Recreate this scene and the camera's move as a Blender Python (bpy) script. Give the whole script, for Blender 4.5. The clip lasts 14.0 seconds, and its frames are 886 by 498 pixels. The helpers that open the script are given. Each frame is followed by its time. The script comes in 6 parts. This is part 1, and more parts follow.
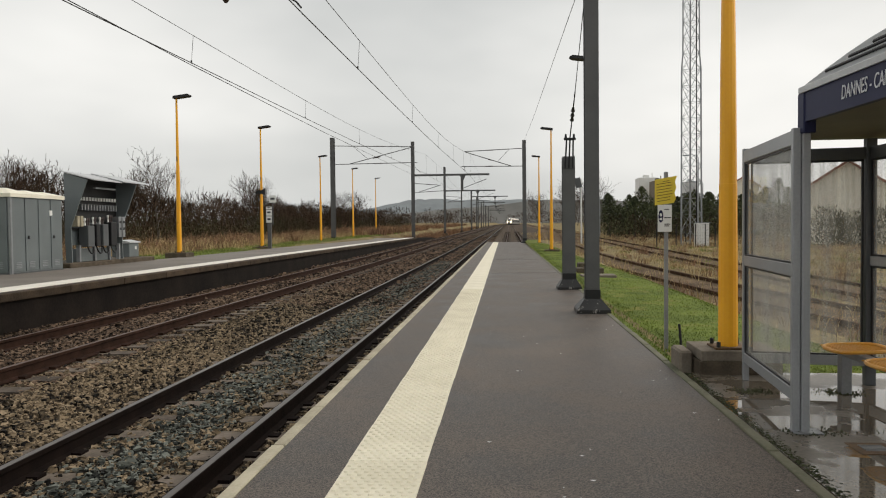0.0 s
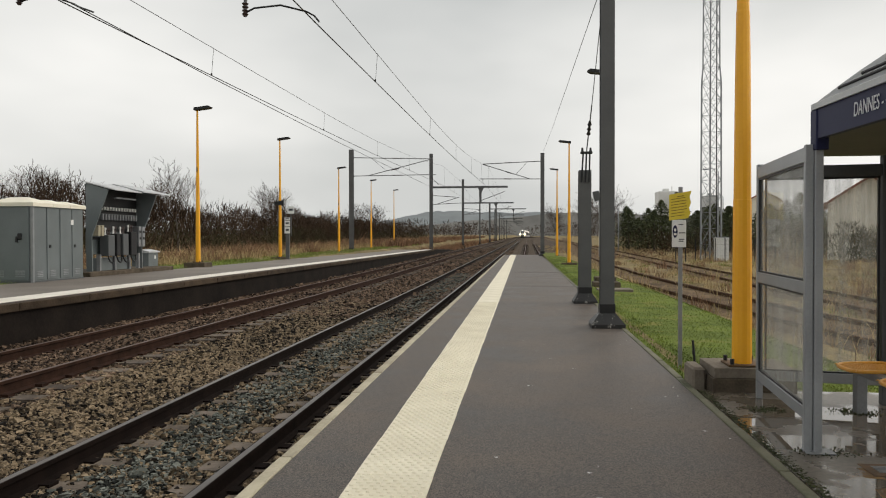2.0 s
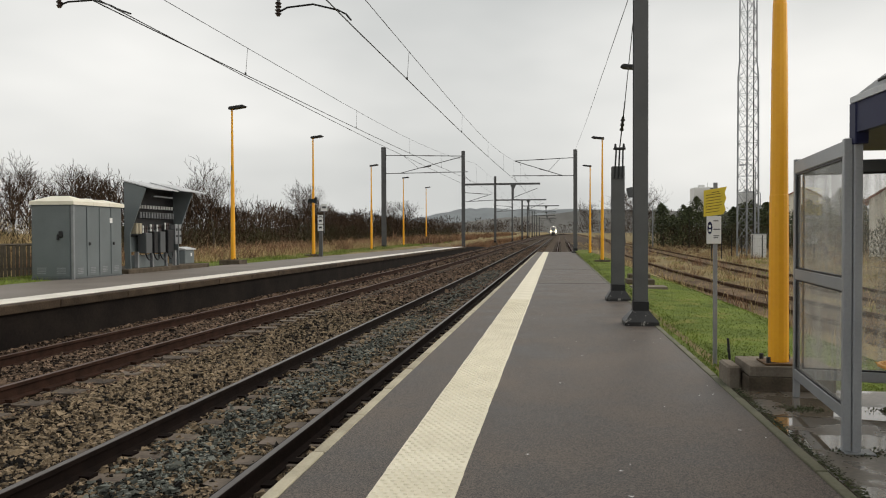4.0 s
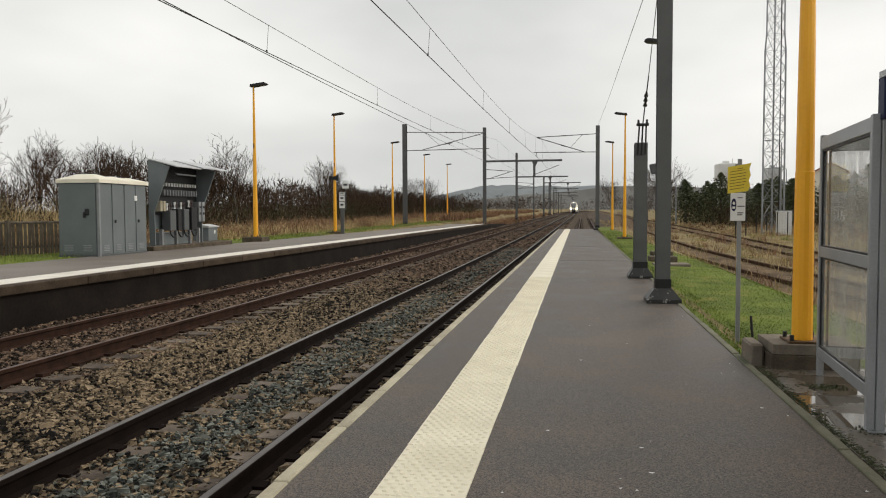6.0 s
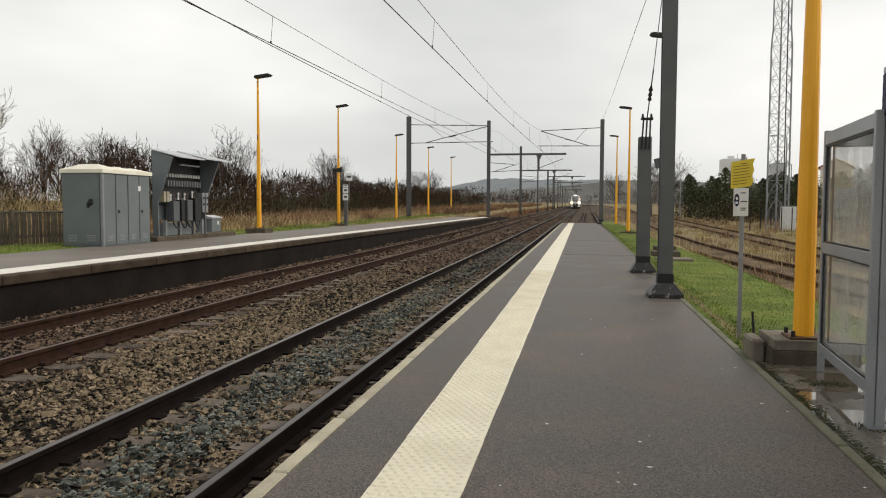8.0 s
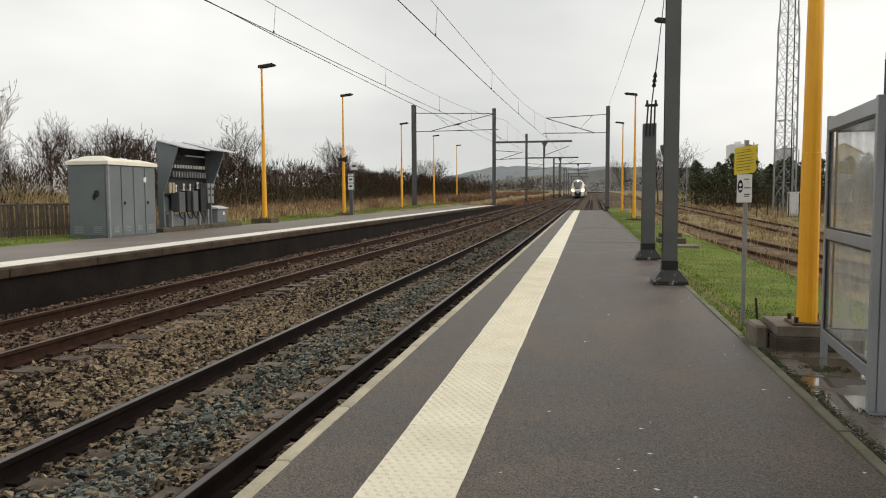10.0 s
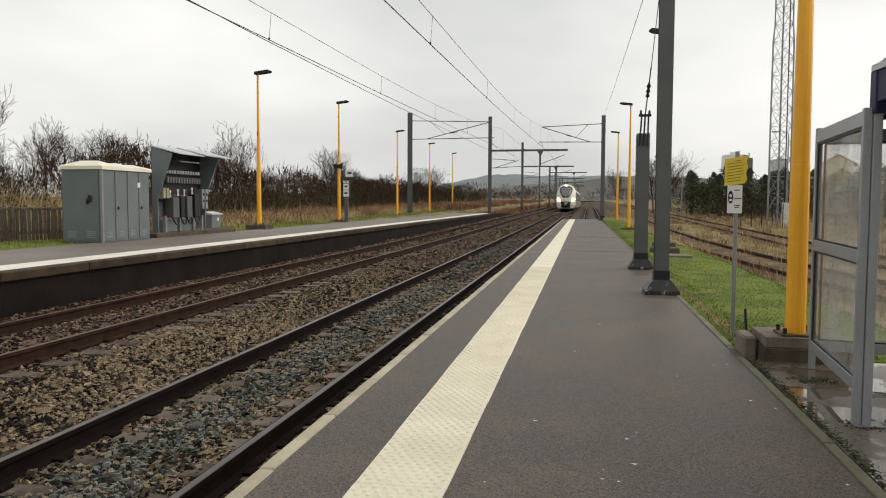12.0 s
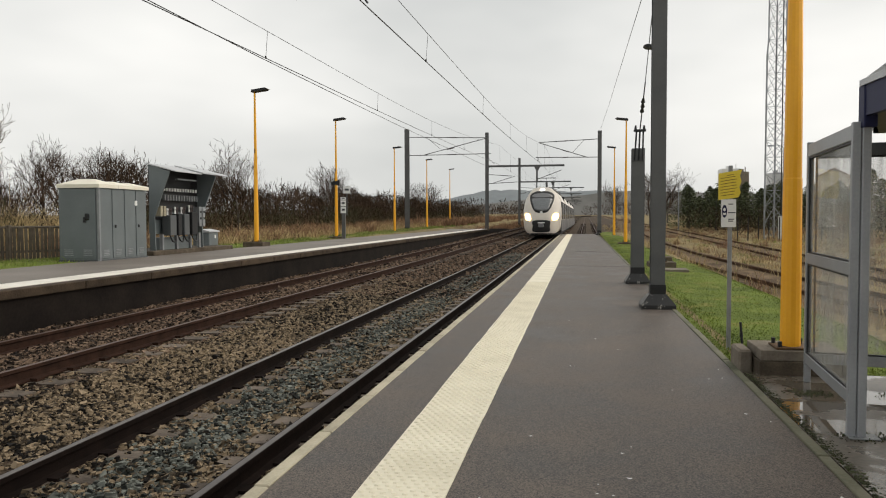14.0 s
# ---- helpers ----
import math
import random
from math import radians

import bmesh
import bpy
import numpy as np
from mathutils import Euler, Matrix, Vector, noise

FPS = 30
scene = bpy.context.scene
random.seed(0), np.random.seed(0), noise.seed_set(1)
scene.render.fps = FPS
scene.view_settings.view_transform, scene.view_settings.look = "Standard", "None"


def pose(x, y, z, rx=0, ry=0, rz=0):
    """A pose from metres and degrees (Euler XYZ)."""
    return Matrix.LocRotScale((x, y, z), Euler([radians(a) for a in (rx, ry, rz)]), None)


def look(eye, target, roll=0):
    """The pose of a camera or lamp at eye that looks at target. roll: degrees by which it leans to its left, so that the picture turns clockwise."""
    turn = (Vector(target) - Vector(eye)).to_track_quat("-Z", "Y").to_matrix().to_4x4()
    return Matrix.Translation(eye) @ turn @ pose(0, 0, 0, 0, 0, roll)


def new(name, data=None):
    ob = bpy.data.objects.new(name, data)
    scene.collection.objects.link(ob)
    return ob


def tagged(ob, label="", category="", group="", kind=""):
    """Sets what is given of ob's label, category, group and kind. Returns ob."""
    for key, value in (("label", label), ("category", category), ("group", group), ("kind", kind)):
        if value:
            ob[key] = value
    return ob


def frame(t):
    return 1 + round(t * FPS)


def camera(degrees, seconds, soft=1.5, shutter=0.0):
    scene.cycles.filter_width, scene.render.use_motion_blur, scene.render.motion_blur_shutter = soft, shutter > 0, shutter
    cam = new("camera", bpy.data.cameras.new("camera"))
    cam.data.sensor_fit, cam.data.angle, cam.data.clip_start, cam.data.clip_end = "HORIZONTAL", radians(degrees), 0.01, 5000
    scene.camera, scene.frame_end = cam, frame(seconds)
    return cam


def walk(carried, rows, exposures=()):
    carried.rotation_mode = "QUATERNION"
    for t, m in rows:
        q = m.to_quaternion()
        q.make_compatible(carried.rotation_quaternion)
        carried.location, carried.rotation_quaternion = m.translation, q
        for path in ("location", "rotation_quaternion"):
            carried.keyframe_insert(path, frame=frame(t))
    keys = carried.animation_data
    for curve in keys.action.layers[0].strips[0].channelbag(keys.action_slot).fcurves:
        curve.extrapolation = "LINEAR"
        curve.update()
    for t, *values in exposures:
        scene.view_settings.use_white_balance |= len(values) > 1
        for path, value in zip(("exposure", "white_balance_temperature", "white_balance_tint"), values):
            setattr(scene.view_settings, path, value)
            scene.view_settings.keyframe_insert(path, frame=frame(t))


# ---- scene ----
cam = camera(61.0, 14.0, 1.1)
PATH = [
    (0, (-0.05, 0.537, 1.36), (-0.212, 2.53, 1.3), -0.6),
    (0.5, (-0.025, 0.546, 1.366), (-0.197, 2.538, 1.317), -0.3),
    (1, (-0.016, 0.537, 1.368), (-0.2, 2.528, 1.328), -0.0),
    (1.5, (-0.002, 0.538, 1.372), (-0.198, 2.528, 1.338), 0.0),
    (2, (0.009, 0.532, 1.374), (-0.201, 2.521, 1.346), -0.1),
    (2.5, (0.007, 0.532, 1.375), (-0.216, 2.52, 1.348), -0.1),
    (3, (0.017, 0.538, 1.37), (-0.22, 2.524, 1.343), -0.1),
    (3.5, (0.024, 0.539, 1.369), (-0.236, 2.522, 1.342), -0.2),
    (4, (0.02, 0.529, 1.37), (-0.275, 2.506, 1.335), -0.2),
    (6.5, (0.023, 0.509, 1.376), (-0.328, 2.475, 1.268), -0.3),
    (7, (0.022, 0.499, 1.38), (-0.326, 2.466, 1.265), -0.1),
    (7.5, (0.031, 0.522, 1.372), (-0.327, 2.487, 1.259), 0.2),
    (10, (0.076, 0.514, 1.378), (-0.3, 2.473, 1.233), -0.3),
    (10.5, (0.106, 0.528, 1.374), (-0.279, 2.485, 1.22), -0.3),
    (11, (0.13, 0.539, 1.373), (-0.259, 2.495, 1.222), -0.2),
    (11.5, (0.122, 0.515, 1.382), (-0.254, 2.475, 1.248), -0.0),
    (12, (0.126, 0.519, 1.385), (-0.239, 2.482, 1.26), 0.2),
    (12.5, (0.136, 0.508, 1.382), (-0.217, 2.473, 1.262), 0.2),
    (13, (0.142, 0.515, 1.383), (-0.207, 2.481, 1.271), -0.1),
    (13.5, (0.147, 0.511, 1.385), (-0.206, 2.477, 1.287), -0.1),
    (14, (0.154, 0.501, 1.386), (-0.206, 2.467, 1.303), -0.2),
]
walk(cam, [(t, look(eye, target, roll)) for t, eye, target, roll in PATH],
     exposures=((0, 0.09), (4, 0.09), (6.5, 0.16), (11, 0.21), (12.5, 0.19), (14, 0.17)))

# ---- world and light: an overcast winter day ----
world = bpy.data.worlds.new("overcast_sky")
scene.world = world
world.use_nodes = True
wn, wl = world.node_tree.nodes, world.node_tree.links
wn.clear()
w_out = wn.new("ShaderNodeOutputWorld")
w_bg = wn.new("ShaderNodeBackground")
w_sky = wn.new("ShaderNodeTexSky")
w_sky.sky_type = "NISHITA"
w_sky.sun_disc = False
w_sky.sun_elevation, w_sky.sun_rotation = radians(32), radians(60)
w_sky.dust_density = 6.0
w_dim = wn.new("ShaderNodeVectorMath")
w_dim.operation = "SCALE"
w_dim.inputs["Scale"].default_value = 0.08
w_co = wn.new("ShaderNodeTexCoord")
w_map = wn.new("ShaderNodeMapping")
w_map.inputs["Scale"].default_value = (1.0, 1.0, 2.6)
w_map.inputs["Location"].default_value = (0.35, 0.2, 0.1)
w_noise = wn.new("ShaderNodeTexNoise")
w_noise.inputs["Scale"].default_value = 1.5
w_noise.inputs["Detail"].default_value = 4.0
w_noise.inputs["Roughness"].default_value = 0.45
w_ramp = wn.new("ShaderNodeValToRGB")
w_ramp.color_ramp.elements[0].position = 0.32
w_ramp.color_ramp.elements[0].color = (0.53, 0.545, 0.535, 1)
w_ramp.color_ramp.elements[1].position = 0.66
w_ramp.color_ramp.elements[1].color = (0.93, 0.92, 0.885, 1)
w_mix = wn.new("ShaderNodeMixRGB")
w_mix.inputs["Fac"].default_value = 0.93
wl.new(w_co.outputs["Generated"], w_map.inputs["Vector"])
wl.new(w_map.outputs["Vector"], w_noise.inputs["Vector"])
w_sep = wn.new("ShaderNodeSeparateXYZ")
w_lean = wn.new("ShaderNodeMath")
w_lean.operation = "MULTIPLY_ADD"
w_lean.inputs[1].default_value = 0.25
w_high = wn.new("ShaderNodeMath")
w_high.operation = "MULTIPLY_ADD"
w_high.inputs[1].default_value = -0.15
w_base = wn.new("ShaderNodeMath")
w_base.operation = "SUBTRACT"
w_base.inputs[1].default_value = 0.035
w_side = wn.new("ShaderNodeMath")
w_side.operation = "MULTIPLY"
w_wide = wn.new("ShaderNodeMath")
w_wide.operation = "MULTIPLY_ADD"
w_wide.inputs[1].default_value = 0.44
wl.new(w_co.outputs["Generated"], w_sep.inputs[0])
wl.new(w_sep.outputs["X"], w_lean.inputs[0])
wl.new(w_noise.outputs["Fac"], w_lean.inputs[2])
wl.new(w_sep.outputs["Z"], w_high.inputs[0])
for k in (0, 1):
    wl.new(w_sep.outputs["X"], w_side.inputs[k])
wl.new(w_side.outputs[0], w_wide.inputs[0])
wl.new(w_lean.outputs[0], w_wide.inputs[2])
wl.new(w_wide.outputs[0], w_high.inputs[2])
wl.new(w_high.outputs[0], w_base.inputs[0])
wl.new(w_base.outputs[0], w_ramp.inputs["Fac"])
wl.new(w_sky.outputs["Color"], w_dim.inputs[0])
wl.new(w_dim.outputs["Vector"], w_mix.inputs["Color1"])
wl.new(w_ramp.outputs["Color"], w_mix.inputs["Color2"])
wl.new(w_mix.outputs["Color"], w_bg.inputs["Color"])
w_bg.inputs["Strength"].default_value = 1.0
wl.new(w_bg.outputs["Background"], w_out.inputs["Surface"])

sun_data = bpy.data.lights.new("sun", "SUN")
sun_data.energy, sun_data.angle, sun_data.color = 1.3, radians(60), (1.0, 0.93, 0.82)
sun_ob = new("sun", sun_data)
sun_ob.matrix_world = look((60, 30, 60), (0, 0, 0))


# ---- materials ----
def mat(name, c1, c2=None, rough=0.7, metal=0.0, scale=8.0, fine=60.0, bump=0.15, bump_size=0.01, rough2=None, spec=0.5, emit=None, emit_strength=0.0, per_object=0.0, per_island=0.0, spots=None, grain=0.5, wet=(0.38, 0.62), broad=1.1, cells=None):
    """Two-scale noise between two colours, with fine bump; sizes in metres by object space."""
    m = bpy.data.materials.new(name)
    m.use_nodes = True
    nd, lk = m.node_tree.nodes, m.node_tree.links
    b = nd["Principled BSDF"]
    c2 = c2 or tuple(v * 0.75 for v in c1)
    geo = nd.new("ShaderNodeNewGeometry")
    n1, n2 = nd.new("ShaderNodeTexNoise"), nd.new("ShaderNodeTexNoise")
    n1.inputs["Scale"].default_value, n1.inputs["Detail"].default_value = scale, 5.0
    n2.inputs["Scale"].default_value, n2.inputs["Detail"].default_value = fine, 3.0
    tc = nd.new("ShaderNodeTexCoord")
    for n in (n1, n2):
        lk.new(tc.outputs["Object"], n.inputs["Vector"])
    add = nd.new("ShaderNodeMath")
    add.operation = "MULTIPLY_ADD"
    lk.new(n2.outputs["Fac"], add.inputs[0])
    add.inputs[1].default_value = grain
    half = nd.new("ShaderNodeMath")
    half.operation = "MULTIPLY_ADD"
    lk.new(n1.outputs["Fac"], half.inputs[0])
    half.inputs[1].default_value = broad
    half.inputs[2].default_value = 0.5 - broad / 2 - grain / 2
    lk.new(half.outputs[0], add.inputs[2])
    last = add.outputs[0]
    if cells:
        vo = nd.new("ShaderNodeTexVoronoi")
        vo.inputs["Scale"].default_value = cells[0]
        lk.new(tc.outputs["Object"], vo.inputs["Vector"])
        sp = nd.new("ShaderNodeSeparateColor")
        lk.new(vo.outputs["Color"], sp.inputs["Color"])
        cm = nd.new("ShaderNodeMath")
        cm.operation = "MULTIPLY_ADD"
        cm.inputs[1].default_value = cells[1]
        lk.new(sp.outputs[0], cm.inputs[0])
        sh = nd.new("ShaderNodeMath")
        sh.operation = "ADD"
        sh.inputs[1].default_value = -cells[1] / 2
        lk.new(last, sh.inputs[0])
        lk.new(sh.outputs[0], cm.inputs[2])
        last = cm.outputs[0]
    if per_object or per_island:
        src = nd.new("ShaderNodeObjectInfo").outputs["Random"] if per_object else geo.outputs["Random Per Island"]
        pa = nd.new("ShaderNodeMath")
        pa.operation = "MULTIPLY_ADD"
        lk.new(src, pa.inputs[0])
        amount = per_object or per_island
        pa.inputs[1].default_value = amount
        pb = nd.new("ShaderNodeMath")
        pb.operation = "ADD"
        lk.new(last, pb.inputs[0])
        pb.inputs[1].default_value = -amount / 2
        lk.new(pb.outputs[0], pa.inputs[2])
        last = pa.outputs[0]
    ramp = nd.new("ShaderNodeValToRGB")
    ramp.color_ramp.elements[0].position, ramp.color_ramp.elements[1].position = 0.22, 0.78
    ramp.color_ramp.elements[0].color, ramp.color_ramp.elements[1].color = (*c2, 1), (*c1, 1)
    lk.new(last, ramp.inputs["Fac"])
    col = ramp.outputs["Color"]
    if spots:
        n3 = nd.new("ShaderNodeTexNoise")
        n3.inputs["Scale"].default_value, n3.inputs["Detail"].default_value = spots[1], 6.0
        lk.new(tc.outputs["Object"], n3.inputs["Vector"])
        r3 = nd.new("ShaderNodeValToRGB")
        r3.color_ramp.elements[0].position, r3.color_ramp.elements[1].position = spots[2], spots[2] + 0.08
        lk.new(n3.outputs["Fac"], r3.inputs["Fac"])
        mx = nd.new("ShaderNodeMixRGB")
        lk.new(r3.outputs["Color"], mx.inputs["Fac"])
        lk.new(col, mx.inputs["Color1"])
        mx.inputs["Color2"].default_value = (*spots[0], 1)
        col = mx.outputs["Color"]
    lk.new(col, b.inputs["Base Color"])
    b.inputs["Metallic"].default_value = metal
    b.inputs["Specular IOR Level"].default_value = spec
    if rough2 is None:
        b.inputs["Roughness"].default_value = rough
    else:
        mr = nd.new("ShaderNodeMapRange")
        mr.inputs["From Min"].default_value, mr.inputs["From Max"].default_value = wet
        mr.inputs["To Min"].default_value, mr.inputs["To Max"].default_value = rough, rough2
        lk.new(n1.outputs["Fac"], mr.inputs["Value"])
        lk.new(mr.outputs["Result"], b.inputs["Roughness"])
    if bump:
        bp = nd.new("ShaderNodeBump")
        bp.inputs["Strength"].default_value, bp.inputs["Distance"].default_value = bump, bump_size
        lk.new(n2.outputs["Fac"], bp.inputs["Height"])
        lk.new(bp.outputs["Normal"], b.inputs["Normal"])
    if emit:
        b.inputs["Emission Color"].default_value = (*emit, 1)
        b.inputs["Emission Strength"].default_value = emit_strength
    return m


def glass_mat(name, tint, rough, clear):
    """Clear panel: part see-through, part glossy."""
    m = bpy.data.materials.new(name)
    m.use_nodes = True
    nd, lk = m.node_tree.nodes, m.node_tree.links
    b = nd["Principled BSDF"]
    out = nd["Material Output"]
    b.inputs["Base Color"].default_value = (*tint, 1)
    b.inputs["Roughness"].default_value = rough
    tr = nd.new("ShaderNodeBsdfTransparent")
    mix = nd.new("ShaderNodeMixShader")
    ns = nd.new("ShaderNodeTexNoise")
    ns.inputs["Scale"].default_value, ns.inputs["Detail"].default_value = 6.0, 8.0
    tc = nd.new("ShaderNodeTexCoord")
    runs = nd.new("ShaderNodeMapping")
    runs.inputs["Scale"].default_value = (2.6, 2.6, 0.16)
    lk.new(tc.outputs["Object"], runs.inputs["Vector"])
    lk.new(runs.outputs["Vector"], ns.inputs["Vector"])
    mr = nd.new("ShaderNodeMapRange")
    mr.inputs["From Min"].default_value, mr.inputs["From Max"].default_value = 0.36, 0.68
    mr.inputs["To Min"].default_value, mr.inputs["To Max"].default_value = 1 - clear, min(1.0, 1.28 - clear)
    lk.new(ns.outputs["Fac"], mr.inputs["Value"])
    drops = nd.new("ShaderNodeTexNoise")
    drops.inputs["Scale"].default_value, drops.inputs["Detail"].default_value = 90.0, 2.0
    lk.new(tc.outputs["Object"], drops.inputs["Vector"])
    dr = nd.new("ShaderNodeMapRange")
    dr.inputs["From Min"].default_value, dr.inputs["From Max"].default_value = 0.56, 0.66
    dr.inputs["To Min"].default_value, dr.inputs["To Max"].default_value = 0.0, 0.14
    lk.new(drops.outputs["Fac"], dr.inputs["Value"])
    both = nd.new("ShaderNodeMath")
    both.operation, both.use_clamp = "ADD", True
    lk.new(mr.outputs["Result"], both.inputs[0])
    lk.new(dr.outputs["Result"], both.inputs[1])
    lk.new(both.outputs[0], mix.inputs["Fac"])
    lk.new(tr.outputs[0], mix.inputs[1])
    lk.new(b.outputs[0], mix.inputs[2])
    lk.new(mix.outputs[0], out.inputs["Surface"])
    return m


M_ASPHALT = mat("damp_asphalt", (0.158, 0.127, 0.104), (0.016, 0.0125, 0.010), 0.45, scale=0.9, fine=60, bump=0.06, bump_size=0.002, rough2=0.66, spec=0.42, spots=((0.30, 0.25, 0.20), 90.0, 0.66), grain=1.0, wet=(0.34, 0.66), broad=1.15, cells=(170.0, 0.6))
for nd_ in M_ASPHALT.node_tree.nodes:
    if nd_.type == "TEX_NOISE":
        nd_.inputs["Detail"].default_value, nd_.inputs["Roughness"].default_value = 9.0, 0.66
M_ASPHALT_FAR = mat("grey_platform_surface", (0.215, 0.185, 0.160), (0.115, 0.098, 0.082), 0.65, scale=0.5, fine=40, bump=0.2)
M_COPING = mat("pale_coping_concrete", (0.50, 0.45, 0.33), (0.30, 0.265, 0.19), 0.75, scale=3, fine=50, bump=0.3, per_object=0.3)
M_WALL = mat("near_black_concrete", (0.020, 0.015, 0.012), (0.006, 0.0045, 0.004), 0.9, scale=1.2, fine=20, bump=0.4, spec=0.12)
M_TACTILE = mat("cream_tactile_paving", (0.86, 0.80, 0.64), (0.68, 0.62, 0.47), 0.6, scale=2.0, fine=40, bump=0.12, per_object=0.10)
M_WHITE_BAND = mat("worn_white_paint", (0.86, 0.82, 0.74), (0.62, 0.58, 0.51), 0.6, scale=1.5, fine=30, bump=0.1)
M_KERB = mat("mossy_kerb", (0.16, 0.15, 0.10), (0.07, 0.075, 0.04), 0.8, scale=3, fine=50, bump=0.4, per_object=0.3)
M_SLAB = mat("wet_concrete", (0.165, 0.138, 0.105), (0.055, 0.045, 0.034), 0.45, scale=1.6, fine=30, bump=0.02, bump_size=0.001, rough2=0.012, spec=0.85, grain=0.8, wet=(0.44, 0.49))
M_RUST = mat("rusty_rail_steel", (0.016, 0.010, 0.008), (0.006, 0.004, 0.0035), 0.85, 0.0, scale=6, fine=80, bump=0.2, spec=0.08)
M_RUST_RED = mat("red_brown_rail_steel", (0.050, 0.025, 0.017), (0.018, 0.010, 0.007), 0.85, 0.0, scale=6, fine=80, bump=0.2, spec=0.10)
M_RUST_OLD = mat("old_siding_rail", (0.115, 0.070, 0.046), (0.045, 0.028, 0.019), 0.9, 0.0, scale=3, fine=40, bump=0.2, spec=0.05)
M_RAIL_TOP = mat("polished_rail_head", (0.11, 0.093, 0.084), (0.06, 0.05, 0.044), 0.36, 0.5, scale=4, fine=90, bump=0.05)
M_RAIL_TOP_DULL = mat("dull_rail_head", (0.13, 0.08, 0.06), (0.07, 0.04, 0.03), 0.5, 0.5, scale=4, fine=90, bump=0.05)
M_SLEEPER = mat("weathered_sleeper", (0.19, 0.155, 0.125), (0.055, 0.043, 0.034), 0.85, scale=4, fine=30, bump=0.4, per_object=0.4, spec=0.2)
M_BED = mat("ballast_bed", (0.105, 0.076, 0.053), (0.018, 0.013, 0.009), 0.95, scale=1.2, fine=26, bump=1.0, bump_size=0.05, spec=0.1, grain=1.2)
M_STONE = mat("brown_ballast_stone", (0.285, 0.215, 0.138), (0.007, 0.005, 0.0035), 0.85, scale=0.35, fine=30, bump=0.3, per_island=1.0, spec=0.25, grain=0.7)
M_STONE_GREY = mat("grey_green_ballast_stone", (0.185, 0.195, 0.170), (0.012, 0.0135, 0.0115), 0.85, scale=0.7, fine=30, bump=0.3, per_island=0.9, spec=0.25, grain=0.7)
M_STONE_RUST = mat("rusty_ballast_stone", (0.225, 0.155, 0.108), (0.014, 0.0095, 0.007), 0.88, scale=0.35, fine=30, bump=0.3, per_island=0.85, spec=0.2, grain=0.7)
M_FOOT = mat("rusty_lamp_foot", (0.16, 0.085, 0.03), (0.05, 0.03, 0.015), 0.7, 0.2, scale=14, fine=60, bump=0.3)
M_YELLOW = mat("yellow_painted_steel", (0.94, 0.46, 0.012), (0.86, 0.39, 0.011), 0.42, scale=2.5, fine=40, bump=0.03, spots=((0.45, 0.21, 0.02), 7.0, 0.73))
M_GREY_MAST = mat("grey_painted_mast", (0.105, 0.106, 0.107), (0.072, 0.073, 0.074), 0.5, scale=2, fine=50, bump=0.06)
M_BLACK = mat("black_bitumen_paint", (0.016, 0.015, 0.015), (0.008, 0.008, 0.008), 0.45, scale=5, fine=50, bump=0.2, spots=((0.35, 0.33, 0.3), 14.0, 0.60))
M_DARK = mat("dark_metal", (0.02, 0.02, 0.022), (0.012, 0.012, 0.013), 0.5, 0.3, scale=5, fine=60, bump=0.05)
M_GALV = mat("galvanised_steel", (0.33, 0.34, 0.35), (0.22, 0.23, 0.24), 0.45, 0.6, scale=4, fine=60, bump=0.06)
M_ALU = mat("grey_aluminium_frame", (0.36, 0.37, 0.38), (0.27, 0.28, 0.29), 0.38, 0.25, scale=2, fine=60, bump=0.03)
M_CONCRETE = mat("old_concrete", (0.25, 0.215, 0.17), (0.12, 0.10, 0.08), 0.85, scale=3, fine=40, bump=0.4, spec=0.2)
M_CONC_DARK = mat("dark_stained_concrete", (0.135, 0.108, 0.078), (0.04, 0.031, 0.022), 0.85, scale=4, fine=50, bump=0.4, spec=0.2)
M_COPING_OLD = mat("brown_stained_coping", (0.085, 0.060, 0.040), (0.022, 0.016, 0.011), 0.85, scale=2.5, fine=40, bump=0.4, per_object=0.3, spec=0.15)
M_CABINET = mat("blue_grey_cabinet_paint", (0.155, 0.178, 0.183), (0.115, 0.134, 0.139), 0.45, scale=1.5, fine=40, bump=0.03)
# Dark paint of boxes; also the shade on the shelter's back frame.
M_CAB_AND_SHADE = mat("dark_paint_and_shaded_frame", (0.09, 0.097, 0.10), (0.07, 0.075, 0.08), 0.5, scale=2, fine=40, bump=0.03)
M_CREAM = mat("cream_cabinet_roof", (0.87, 0.83, 0.70), (0.76, 0.71, 0.58), 0.6, scale=1.5, fine=40, bump=0.05)
M_NAVY = mat("navy_fascia", (0.018, 0.021, 0.066), (0.013, 0.015, 0.05), 0.5, scale=2, fine=40, bump=0.02, spec=0.25)
M_WHITE = mat("white_enamel", (0.78, 0.78, 0.76), (0.68, 0.68, 0.66), 0.45, scale=3, fine=50, bump=0.02)
M_SIGN_Y = mat("yellow_sign_sheet", (0.78, 0.62, 0.06), (0.68, 0.52, 0.04), 0.5, scale=4, fine=50, bump=0.02)
M_TEXT = mat("dark_lettering", (0.04, 0.04, 0.05), rough=0.6, bump=0)
M_LETTER = mat("white_lettering", (0.75, 0.76, 0.8), rough=0.5, bump=0)
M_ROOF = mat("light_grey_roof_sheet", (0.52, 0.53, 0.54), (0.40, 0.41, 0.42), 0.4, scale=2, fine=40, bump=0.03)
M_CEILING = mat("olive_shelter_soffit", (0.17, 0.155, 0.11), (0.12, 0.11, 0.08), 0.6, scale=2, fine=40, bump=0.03)
